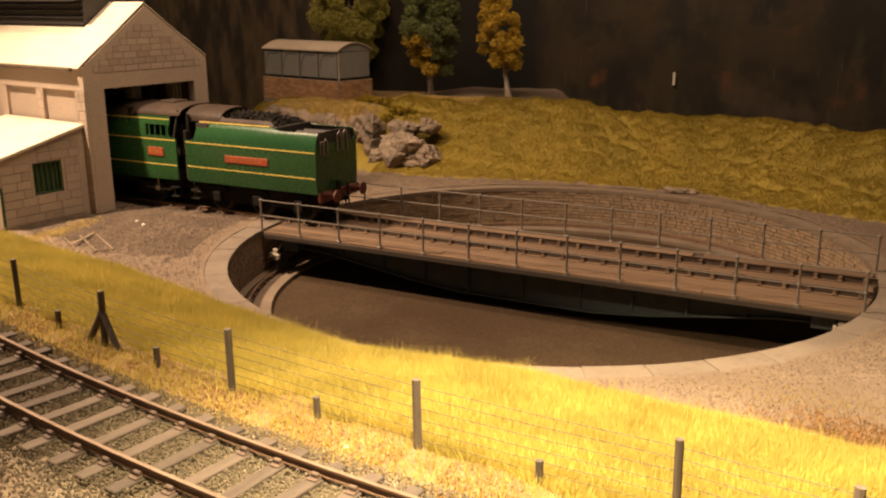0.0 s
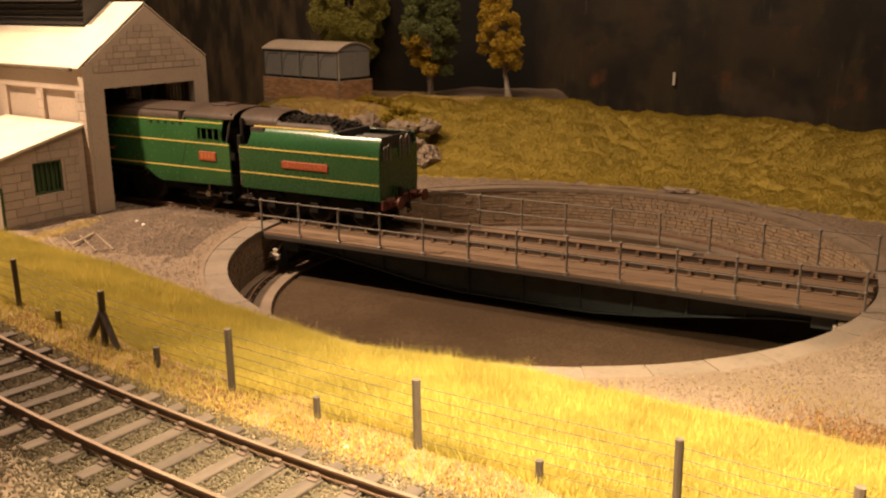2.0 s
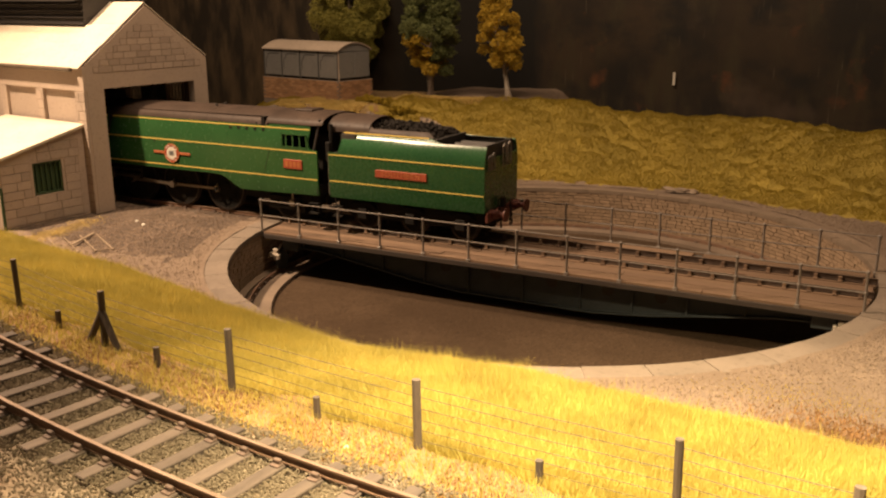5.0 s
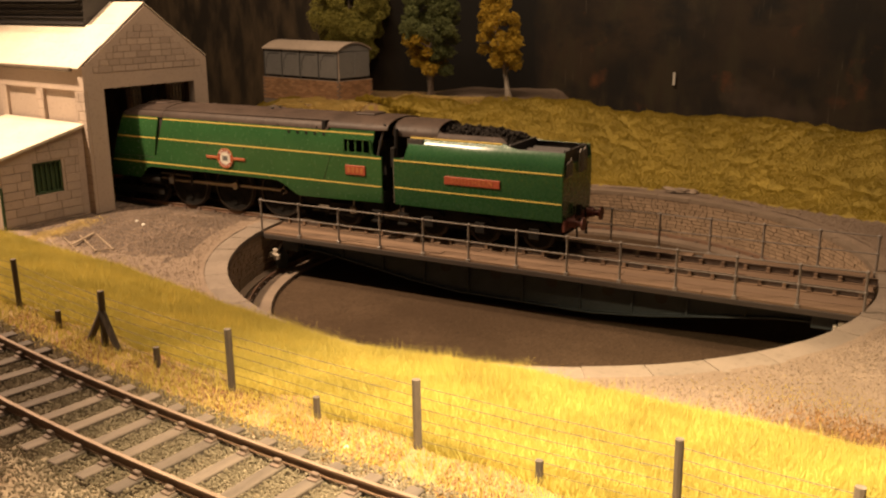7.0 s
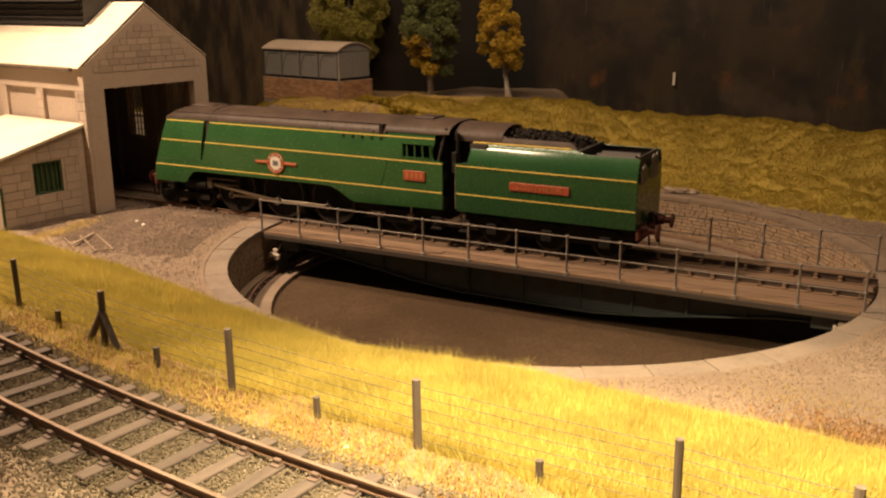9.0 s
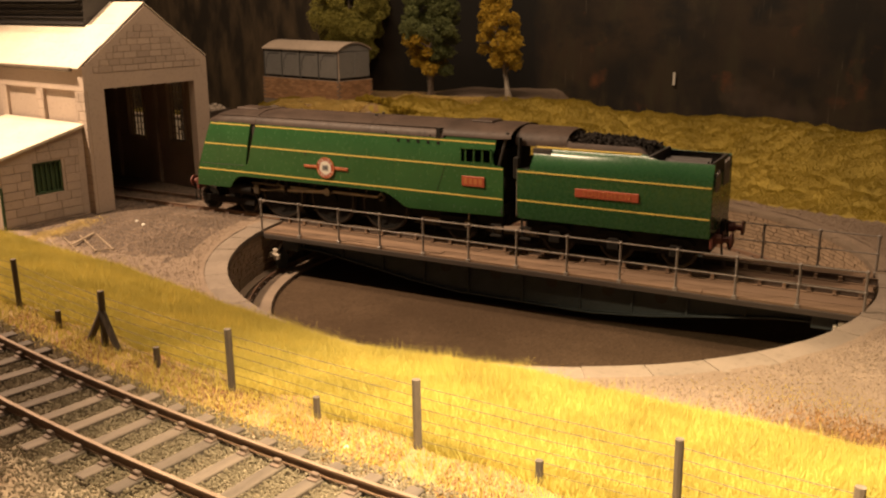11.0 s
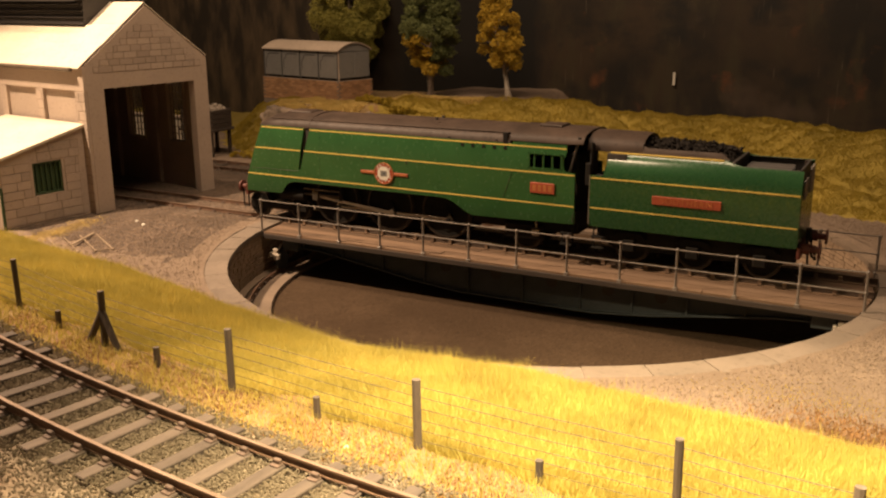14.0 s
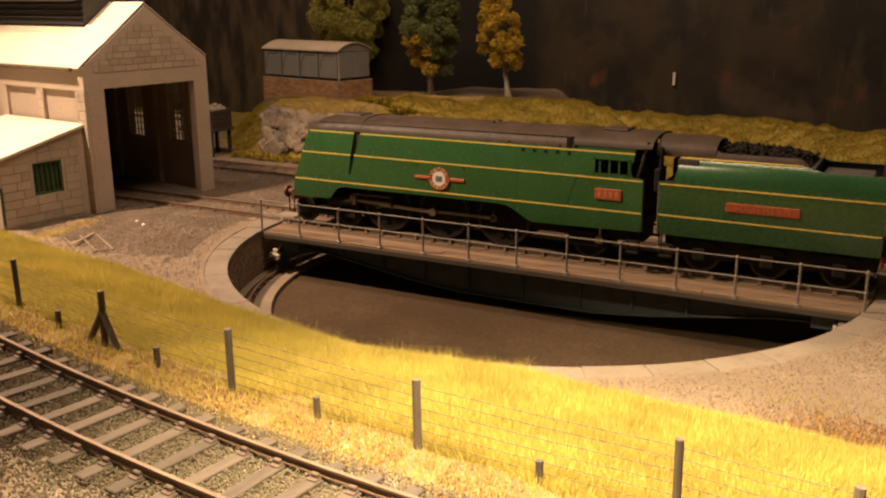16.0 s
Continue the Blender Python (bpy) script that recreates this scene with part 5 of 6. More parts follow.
    box(bm, -1.75, -1.65, -1.1, 1.1, 2.75, 3.48, 0.02)
    part("bunker_back", bm, M_BLACK, te)
    bm = nb()
    box(bm, 0.26, 0.36, -1.28, 1.28, 0.82, 1.18, 0.02)
    part("buffer_beam", bm, M_BEAM, te, "red-brown buffer beam")
    bm = nb()
    rod(bm, (0.36, 0, 1.0), (0.7, 0, 0.92), 0.04, 8)
    for k in range(3):
        rod(bm, (0.62, 0, 0.92 - 0.14 * k), (0.62, 0, 0.82 - 0.14 * k), 0.05, 8)
    for y in (-0.5, 0.4):
        rod(bm, (0.42, y, 1.3), (0.5, y, 0.5), 0.035, 8)
    box(bm, 0.36, 0.5, -0.3, -0.12, 1.18, 1.55, 0.02)
    part("coupling_and_hoses", bm, M_FRAMES, te)
    bm = nb()
    box(bm, -5.7, 0.2, -0.85, 0.85, 0.6, 1.15)
    part("underframe", bm, M_FRAMES, te)
    # coal: a bed and loose lumps joined in one load
    bm = nb()
    n1, n2 = 14, 9
    g = [[bm.verts.new((-4.8 + 3.1 * i / n1, -0.98 + 1.96 * j / n2, 3.34 + 0.42 * (1 - (2 * j / n2 - 1) ** 2) * (1 - max(0, i / n1 - 0.72) * 2.6) + random.uniform(-0.04, 0.04))) for j in range(n2 + 1)] for i in range(n1 + 1)]
    for i in range(n1):
        for j in range(n2):
            bm.faces.new((g[i][j], g[i + 1][j], g[i + 1][j + 1], g[i][j + 1]))
    for _ in range(520):
        i, j = random.randrange(1, n1), random.randrange(1, n2)
        v = g[i][j].co + Vector((random.uniform(-0.12, 0.12), random.uniform(-0.12, 0.12), random.uniform(0, 0.09)))
        r = random.uniform(0.035, 0.085)
        got = bmesh.ops.create_icosphere(bm, subdivisions=1, radius=r, matrix=Matrix.Translation(v) @ Euler((random.random() * 6, random.random() * 6, 0)).to_matrix().to_4x4() @ Matrix.Diagonal((1.3, 0.9, 0.8, 1)))
        for w in got["verts"]:
            w.co += Vector((random.uniform(-1, 1), random.uniform(-1, 1), random.uniform(-1, 1))) * r * 0.25
    part("coal_load", bm, M_COAL, te, "heaped black coal")
    for x in (-4.71, -2.73, -0.75):
        wheelset(te, x, 0.545, 0.14)
    return te


ENGINE = build_engine()
TENDER = build_tender()


# ---- backdrop behind the bank ----
def build_backdrop():
    bm = nb()
    pts = [(-75, 4), (-60, 16), (-44, 22.5), (-20, 22.5), (10, 22.2), (34, 21), (55, 14)]
    a = [bm.verts.new((x, y, -2)) for x, y in pts]
    b = [bm.verts.new((x, y, 30)) for x, y in pts]
    for i in range(len(pts) - 1):
        bm.faces.new((a[i], a[i + 1], b[i + 1], b[i]))
    solid(bm, 0.15)
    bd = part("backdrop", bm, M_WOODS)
    tagged(bd, "dim brown painted autumn woodland backdrop board", "backdrop", kind="structure")
    m = nb()
    box(m, -0.07, 0.07, -0.03, 0, -0.33, 0.36, 0.03)
    part("pale_mark", m, M_WHITE, bd, "small pale upright mark", at=place(-1.44, 22.0, 3.81))


build_backdrop()


# ---- loose natural stuff ----
def stuff(name, verts, faces, mat, label, category):
    me = bpy.data.meshes.new(name)
    me.from_pydata([(x * S, y * S, z * S) for x, y, z in verts], [], faces)
    me.materials.append(mat)
    return tagged(new(name, me), label, category, kind="stuff")


def blades(rng, spots, height, width, lean):
    verts, faces = [], []
    for x, y in spots:
        z = ground_z(x, y) - 0.02
        h = height * rng.uniform(0.6, 1.25)
        a, b = rng.uniform(0, 6.283), rng.uniform(0, 6.283)
        w = width * rng.uniform(0.7, 1.3) / 2
        dx, dy = math.cos(a) * w, math.sin(a) * w
        lx, ly = math.cos(b) * h * lean * rng.random(), math.sin(b) * h * lean * rng.random()
        i = len(verts)
        verts += [(x - dx, y - dy, z), (x + dx, y + dy, z), (x + lx, y + ly, z + h)]
        faces.append((i, i + 1, i + 2))
    return verts, faces


def build_grass():
    rng = random.Random(4)
    spots = []
    while len(spots) < 360000:
        x, y = rng.uniform(-21, 15), rng.uniform(-18.4, -5.5)
        if x < -7.9 - (y + 14.8) * 1.42 - 2 or x > 9.5 + (y + 16.6) * 0.5 + 2.5:
            continue
        edge = line_at(GRASS_EDGE, x) + 0.35 * noise.noise(Vector((x * 1.3, y * 1.3, 5))) + 0.2 * noise.noise(Vector((x * 4, y * 4, 2)))
        low = fence_y(x) + 0.35 + 0.45 * noise.noise(Vector((x * 0.9, 0, 9)))
        if y > edge or math.hypot(x, y) < COPE_R + 0.05:
            continue
        if y < low and (y < track_y(x) + 1.4 or rng.random() > 0.10):
            continue
        spots.append((x, y))
    v, f = blades(rng, spots, 0.215, 0.019, 0.9)
    # sparse longer dry stalks
    w, g = blades(rng, [p for p in spots[:26000] if noise.noise(Vector((p[0] * 0.8, p[1] * 0.8, 21))) > -0.1], 0.40, 0.013, 0.7)
    n = len(v)
    v += w
    f += [(a + n, b + n, c + n) for a, b, c in g]
    stuff("golden_grass", v, f, M_GRASS, "dense golden dry grass on the slope below the fence", "grass")


def build_turf():
    rng = random.Random(5)
    spots = []
    while len(spots) < 250000:
        x, y = rng.uniform(-30, 15), rng.uniform(8, 18)
        foot = line_at(BANK_FOOT, x)
        if y < foot + 0.3 * noise.noise(Vector((x * 2, y * 2, 7))) or y > foot + 6.2:
            continue
        if -20.6 < x < -13 and y < 13 or x < -15.5 and x > -22 and y > 12.4:
            continue
        if rng.random() < 0.15 * smoothstep(0.05, 0.3, noise.noise(Vector((x * 1.1, y * 1.1, 12)))):
            continue
        spots.append((x, y))
    v, f = blades(rng, spots, 0.10, 0.028, 1.2)
    stuff("bank_turf", v, f, M_TUFT, "olive green turf flock covering the bank", "turf")


def pebbles(name, rng, count, where, r0, r1, mat, label, category):
    base = [(1, 0, 0), (-1, 0, 0), (0, 1, 0), (0, -1, 0), (0, 0, 1), (0, 0, -1)]
    tri = [(0, 2, 4), (2, 1, 4), (1, 3, 4), (3, 0, 4), (2, 0, 5), (1, 2, 5), (3, 1, 5), (0, 3, 5)]
    verts, faces = [], []
    n = 0
    while n < count:
        p = where(rng)
        if p is None:
            continue
        n += 1
        r = rng.uniform(r0, r1)
        m = Euler((rng.random() * 6, rng.random() * 6, rng.random() * 6)).to_matrix() @ Matrix.Diagonal((r * rng.uniform(0.8, 1.4), r, r * rng.uniform(0.6, 1)))
        i = len(verts)
        for q in base:
            c = m @ (Vector(q) + Vector((rng.uniform(-0.2, 0.2), rng.uniform(-0.2, 0.2), rng.uniform(-0.2, 0.2))))
            verts.append((p[0] + c.x, p[1] + c.y, p[2] + c.z))
        faces += [(i + a, i + b, i + c) for a, b, c in tri]
    return stuff(name, verts, faces, mat, label, category)


def on_line(rng):
    x = rng.uniform(-11, 8)
    d = rng.gauss(0, 1.25)
    if abs(d) > 3:
        return None
    y = track_y(x) + d
    if d > 1.55:
        return None
    return x, y, LINE_Z - 0.262 + rng.uniform(-0.03, 0.03)


def on_yard(rng):
    x, y = rng.uniform(-20, 15), rng.uniform(-12, 11)
    if math.hypot(x, y) < COPE_R + 0.05 or y < line_at(GRASS_EDGE, x) or y > line_at(BANK_FOOT, x):
        return None
    if x < -17.2 and y > -7:
        return None
    return x, y, ground_z(x, y)


build_grass()
build_turf()
M_PEBBLES_V = foliage("loose stones in mixed buff and grey", ((0.19, 0.155, 0.104), (0.25, 0.205, 0.14)), 0.75)
M_CINDERS = foliage("loose brown cinders", ((0.15, 0.108, 0.073), (0.23, 0.168, 0.117)), 0.6)
pebbles("ballast", random.Random(6), 60000, on_line, 0.014, 0.030, M_PEBBLES_V, "loose buff and grey stone ballast between sleepers", "ballast")
pebbles("cinders", random.Random(7), 36000, on_yard, 0.012, 0.028, M_CINDERS, "loose brown cinders strewn over the yard", "gravel")


def on_scrub(rng):
    x, y = rng.gauss(11.0, 1.1), rng.gauss(-10.5, 0.6)
    return (x, y)


M_STRAWGRASS = foliage("dry straw flock", ((0.58, 0.43, 0.14), (0.74, 0.57, 0.22)))
_r = random.Random(8)
_v, _f = blades(_r, [on_scrub(_r) for _ in range(4400)], 0.12, 0.03, 1.6)
stuff("dry_scrub", _v, _f, M_SCRUB, "rust-brown dry scrub beside the pit", "scrub")
_v, _f = blades(_r, [p for p in [(_r.gauss(10.0, 1.3), _r.gauss(-9.0, 0.5)) for _ in range(1500)] if math.hypot(*p) > COPE_R + 0.3], 0.06, 0.022, 1.6)
stuff("moss_tufts", _v, _f, M_TUFT, "low olive moss tufts on the gravel beside the pit", "moss")
_v, _f = blades(_r, [(x, fence_y(x) - 0.5 + _r.gauss(0, 0.42)) for x in [_r.uniform(-11, 9) for _ in range(15000)] if noise.noise(Vector((x * 0.9, 3, 1))) > -0.2], 0.06, 0.045, 2.0)
stuff("leaf_litter", _v, _f, M_SCRUB, "rust-brown leaf litter along the fence foot", "leaf litter")


_v, _f = blades(_r, [(-16.55 - 0.5 * k + _r.gauss(0, 0.30), -8.3 + 4.2 * k + _r.gauss(0, 0.25)) for k in [_r.random() for _ in range(4200)] if noise.noise(Vector((k * 9, 2, 7))) > -0.25], 0.07, 0.03, 1.6)
stuff("straw_litter", _v, _f, M_STRAWGRASS, "pale straw litter strewn below the lean-to wall", "litter")

_spots = []
while len(_spots) < 38000:
    x, y = _r.uniform(-21.8, -9.5), _r.uniform(11.2, 15.8)
    if (x < -15 or y > 14.6 + 0.4 * noise.noise(Vector((x, 0, 3)))) and noise.noise(Vector((x * 1.2, y * 1.2, 4))) > -0.25:
        _spots.append((x, y))
_v, _f = blades(_r, _spots, 0.15, 0.05, 1.0)
stuff("ledge_straw", _v, _f, M_STRAWGRASS, "straw-coloured short grass on the rock ledge", "grass")


# ---- post and wire fence ----
TALL = [(-11.5, -14.1), (-7.34, -14.91), (-3.56, -15.77), (0.40, -16.37), (4.63, -16.75), (8.87, -16.75), (11.2, -17.0), (15.2, -17.4)]
SHORT = [(-9.4, -14.5), (-5.4, -15.4), (-1.72, -16.12), (2.5, -16.58), (6.80, -16.86)]


def build_fence():
    fe = thing("wire_fence", place(0, 0, 0), "weathered post and wire fence along the running line", "fence")
    rng = random.Random(9)

    def post(x, y, h, r):
        bm = nb()
        z = ground_z(x, y)
        lean = Vector((rng.uniform(-0.02, 0.02), rng.uniform(-0.02, 0.02), 0))
        n = 5
        rings_ = []
        wob = [rng.uniform(0.85, 1.1) for _ in range(8)]
        for i in range(n + 1):
            c = Vector((0, 0, -0.15 + (h + 0.15) * i / n)) + lean * (i / n)
            rings_.append([bm.verts.new(c + Vector((math.cos(a) * r, math.sin(a) * r, 0)) * w) for a, w in zip([2 * math.pi * k / 8 for k in range(8)], wob)])
        for p, q in zip(rings_, rings_[1:]):
            for k in range(8):
                bm.faces.new((p[k], p[(k + 1) % 8], q[(k + 1) % 8], q[k]))
        bm.faces.new(rings_[-1])
        part("fence_post", bm, M_POST, fe, at=place(x, y, z))

    for x, y in TALL:
        post(x, y, 1.22, 0.072)
    for x, y in SHORT:
        post(x, y, 0.40, 0.066)
    x, y = TALL[2]
    for dx, dy in ((-0.62, 0.10), (0.58, -0.14)):
        bm = nb()
        z = ground_z(x, y)
        rod(bm, (x, y, z + 0.78), (x + dx, y + dy, z - 0.08), 0.075, 8)
        part("strut", bm, M_POST, fe)
    for (xa, ya), (xb, yb) in zip(TALL, TALL[1:]):
        for k, h in enumerate((0.16, 0.34, 0.52, 0.72, 0.92, 1.10)):
            bm = nb()
            za, zb = ground_z(xa, ya) + h, ground_z(xb, yb) + h
            mid = Vector(((xa + xb) / 2, (ya + yb) / 2, (za + zb) / 2 - 0.02))
            rod(bm, (xa, ya, za), mid, 0.0065, 4)
            rod(bm, mid, (xb, yb, zb), 0.0065, 4)
            part("wire", bm, M_WIRE, fe)


build_fence()


# ---- rocks ----
def rock_mesh(rng, size, seed, sub=5):
    """An angular boulder: a ball cut by random planes, with ridged relief over the flats."""
    gen = random.Random(int(seed * 97) + 5)
    planes = []
    for _ in range(17):
        d = Vector((gen.gauss(0, 1), gen.gauss(0, 1), gen.gauss(0, 0.8))).normalized()
        planes.append((d, gen.uniform(0.62, 0.9)))
    planes += [(Vector((0.1, 0.05, 1)).normalized(), 0.8), (Vector((0.1, -1, 0.25)).normalized(), 0.75)]
    bm = nb()
    bmesh.ops.create_icosphere(bm, subdivisions=sub, radius=1)
    big = max(size)
    for v in bm.verts:
        d = v.co.normalized()
        r = min([1.0] + [h / max(1e-3, d.dot(n)) for n, h in planes if d.dot(n) > 0.2])
        w = Vector((d.x * size[0], d.y * size[1], d.z * size[2])) * r * 1.12
        p = w / max(0.35, big) * 1.9 + Vector((seed * 7.1, seed * 3.3, 0))
        q = Vector((p.x, p.y, p.z * 1.35)) + 0.25 * Vector((noise.noise(p * 0.9), noise.noise(p * 0.9 + Vector((9, 0, 0))), noise.noise(p * 0.9 + Vector((0, 9, 0)))))
        gap, near = noise.voronoi(q * 1.15)
        gap2, near2 = noise.voronoi(q * 2.9)
        n = 0.13 * (noise.cell(near[0] * 7.3) - 0.5) + 0.035 * (noise.cell(near2[0] * 5.1) - 0.5)
        n -= 0.05 * (1 - smoothstep(0.0, 0.12, gap[1] - gap[0])) + 0.03 * noise.noise(p * 4) + 0.018 * noise.noise(p * 11)
        v.co = w + d * n * min(1.0, big * 0.75)
    return bm


def build_rocks():
    rng = random.Random(3)
    ro = thing("rock_outcrop", place(0, 0, 0), "craggy grey-brown rock face below the grassy ledge", "rock outcrop")
    spec = [((-19.9, 11.7, 0.85), (1.45, 1.3, 1.85)), ((-18.1, 12.0, 0.78), (1.5, 1.4, 1.7)), ((-16.3, 12.0, 0.75), (1.5, 1.4, 1.65)), ((-14.9, 11.9, 0.9), (1.2, 1.2, 1.6)), ((-19.3, 12.6, 1.2), (1.9, 1.0, 1.1)),
            ((-13.75, 11.2, 1.35), (0.55, 0.6, 1.35)), ((-12.0, 10.75, 0.85), (1.55, 1.0, 1.2)), ((-10.6, 10.9, 0.55), (0.8, 0.8, 0.75)), ((-12.1, 11.4, 1.85), (1.25, 0.8, 0.45)), ((-10.8, 11.6, 2.0), (0.6, 0.6, 0.45)), ((-16.5, 12.3, 1.3), (2.2, 0.95, 1.1)), ((-13.3, 10.8, 0.3), (0.7, 0.7, 0.5)), ((-11.2, 10.75, 0.3), (1.35, 0.8, 0.75))]
    for k, (c, s) in enumerate(spec):
        part("rock", rock_mesh(rng, s, k + 1), M_ROCK, ro, at=place(*c, 0, 0, rng.uniform(-12, 12)))


build_rocks()


# ---- grounded panelled tank house on a brick base ----
def build_tank_house():
    th = thing("tank_house", place(-18.9, 15.7, 2.24, 0, 0, -12), "grey panelled tank house with curved roof on a brick base", "tank house")
    L, W, B, H = 6.5, 2.62, 1.28, 2.90
    core = nb()
    box(core, -L - 0.06, 0.06, -0.06, W + 0.06, -0.3, B - 0.06)
    base = part("brick_base", core, M_JOINT, th, "red-brown brick base")
    br = nb()
    bh, bl = 0.115, 0.34
    for r in range(11):
        z = 0.0 + r * bh
        for k in range(20):
            x = -L - 0.05 + k * bl + (bl / 2 if r % 2 else 0)
            if x + bl < 0.1:
                box(br, x + 0.012, x + bl - 0.012, -0.085, -0.04, z + 0.01, z + bh - 0.01)
        for k in range(8):
            y = -0.05 + k * bl + (bl / 2 if r % 2 else 0)
            if y + bl < W + 0.1:
                box(br, 0.04, 0.085, y + 0.012, y + bl - 0.012, z + 0.01, z + bh - 0.01)
    bk = part("brick", br, M_BRICK, base)
    bk["kind"] = "stuff"
    cap = nb()
    box(cap, -L - 0.07, 0.07, -0.07, W + 0.07, B - 0.05, B - 0.0, 0.01)
    part("capping", cap, M_JOINT, th)
    body = nb()
    box(body, -L + 0.05, -0.05, 0.05, W - 0.05, B + 0.17, H)
    # black recessed box puts the shadow gap under the body into colour
    box(body, -L + 0.2, -0.2, 0.2, W - 0.2, B, B + 0.14, mi=1)
    part("body", body, [M_TANK, M_BLACK], th, "blue-grey painted body")
    for k in range(4):
        xa = -L + 0.06 + k * (L - 0.12) / 4
        xb = xa + (L - 0.12) / 4
        p = nb()
        box(p, xa + 0.05, xb - 0.05, 0.015, 0.06, B + 0.14, H - 0.05, 0.015)
        panel = part("panel", p, M_TANK, th)
        q = nb()
        w = xb - xa
        path = [(0.30, 0.95), (0.30, 0.62), (0.36, 0.5), (0.30, 0.36)]
        for (ua, va), (ub, vb) in zip([(0.12, 0.28), (0.13, 0.66), (0.22, 0.74), (0.26, 0.86), (0.34, 0.9)], [(0.13, 0.66), (0.22, 0.74), (0.26, 0.86), (0.34, 0.9), (0.86, 0.9)]):
            z0, zh = B + 0.14, H - B - 0.2
            rod(q, (xa + w * ua, 0.01, z0 + zh * va), (xa + w * ub, 0.01, z0 + zh * vb), 0.022, 6)
        part("moulding", q, M_TANKDARK, panel)
    for k in range(5):
        x = -L + 0.06 + k * (L - 0.12) / 4
        p = nb()
        box(p, x - 0.035, x + 0.035, -0.005, 0.06, B, H, 0.01)
        part("stanchion", p, M_TANKDARK, th)
    for ya, yb in ((0.12, W / 2 - 0.03), (W / 2 + 0.03, W - 0.12)):
        p = nb()
        box(p, -0.06, -0.015, ya, yb, B + 0.14, H - 0.02, 0.015)
        part("end_panel", p, M_TANK, th)
    p = nb()
    box(p, -0.05, 0.01, 0.02, 0.10, B, H, 0.01)
    part("corner_strip", p, M_TANKROOF, th)
    n = 12
    arcp = [(-0.08 + (W + 0.16) * i / n, H + 0.02 + 0.44 * (1 - (2 * i / n - 1) ** 2)) for i in range(n + 1)]
    r = nb()
    sheet(r, arcp + [(y, z + 0.06) for y, z in arcp[::-1]], -L - 0.02, 0.07, "x")
    part("roof", r, M_TANKROOF, th, "dusty grey curved roof")
    g = nb()
    sheet(g, arcp, -0.06, -0.01, "x")
    part("end_gable", g, M_TANK, th)


build_tank_house()


# ---- trees and bushes ----
def flock(rng, bm_v, bm_f, centre, r, count, leaf, squash=0.85):
    for _ in range(count):
        d = Vector((rng.gauss(0, 1), rng.gauss(0, 1), rng.gauss(0, 1))).normalized()
        q = d * r * (0.72 + 0.3 * rng.random()) * (0.85 + 0.3 * noise.noise(d * 2.1 + Vector(centre)))
        c = Vector(centre) + Vector((q.x, q.y, q.z * squash))
        m = Euler((rng.random() * 6.3, rng.random() * 6.3, rng.random() * 6.3)).to_matrix()
        s = leaf * rng.uniform(0.6, 1.4)
        i = len(bm_v)
        for p in ((-1, -0.6, 0), (1, -0.5, 0), (0.2, 1, 0)):
            w = c + m @ Vector(p) * s
            bm_v.append(tuple(w))
        bm_f.append((i, i + 1, i + 2))


def crown_part(name, v, f, mat, parent, label=""):
    me = bpy.data.meshes.new(name)
    me.from_pydata([(x * S, y * S, z * S) for x, y, z in v], [], f)
    me.materials.append(mat)
    return part(name, me, None, parent, label)


def build_tree(at, label, height, trunk_h, radius, mat, bark, seed, lean=(0, 0), low=None, clumps=42):
    rng = random.Random(seed)
    tr = thing("tree", place(*at), label, "tree")
    top = Vector((lean[0], lean[1], height * 0.8))
    bm = nb()
    n, rings_ = 9, []
    for i in range(n + 1):
        k = i / n
        c = top * k + Vector((0.07 * math.sin(k * 5 + seed), 0.05 * math.cos(k * 4), 0))
        r = 0.16 * (1 - 0.85 * k) + (0.05 * (1 - k / 0.1) if k < 0.1 else 0)
        rings_.append([bm.verts.new(c + Vector((math.cos(a) * r, math.sin(a) * r, 0)) * rng.uniform(0.9, 1.1)) for a in [2 * math.pi * j / 8 for j in range(8)]])
    for p, q in zip(rings_, rings_[1:]):
        for j in range(8):
            bm.faces.new((p[j], p[(j + 1) % 8], q[(j + 1) % 8], q[j]))
    part("trunk", bm, bark, tr)
    v, f, lv, lf = [], [], [], []
    for k in range(clumps):
        z = trunk_h + (height - trunk_h) * (k + 0.5) / clumps
        u = (z - trunk_h) / (height - trunk_h)
        wide = radius * (0.62 + 0.5 * math.sin(math.pi * min(1, u * 1.15))) * (1 if u < 0.75 else 1 - (u - 0.75) * 1.8)
        a = k * 2.4 + rng.uniform(-0.5, 0.5)
        d = wide * math.sqrt(rng.uniform(0.15, 1))
        c = (lean[0] * z / height + math.cos(a) * d, lean[1] * z / height + math.sin(a) * d, z + rng.uniform(-0.15, 0.15))
        r = radius * rng.uniform(0.27, 0.43)
        if k % 5 == 0:
            limb = nb()
            rod(limb, (lean[0] * z / height * 0.9, lean[1] * z / height * 0.9, z - 0.5), c, 0.05, 6, 0.02)
            part("limb", limb, bark, tr)
        if low and z < trunk_h + low[0] and math.cos(a) < 0.6:
            flock(rng, lv, lf, c, r, int(620 * (r / 0.5) ** 1.5), 0.042)
        else:
            flock(rng, v, f, c, r, int(620 * (r / 0.5) ** 1.5), 0.044)
    crown_part("crown", v, f, mat, tr)
    if lv:
        crown_part("lower_crown", lv, lf, low[1], tr, "golden lower foliage")


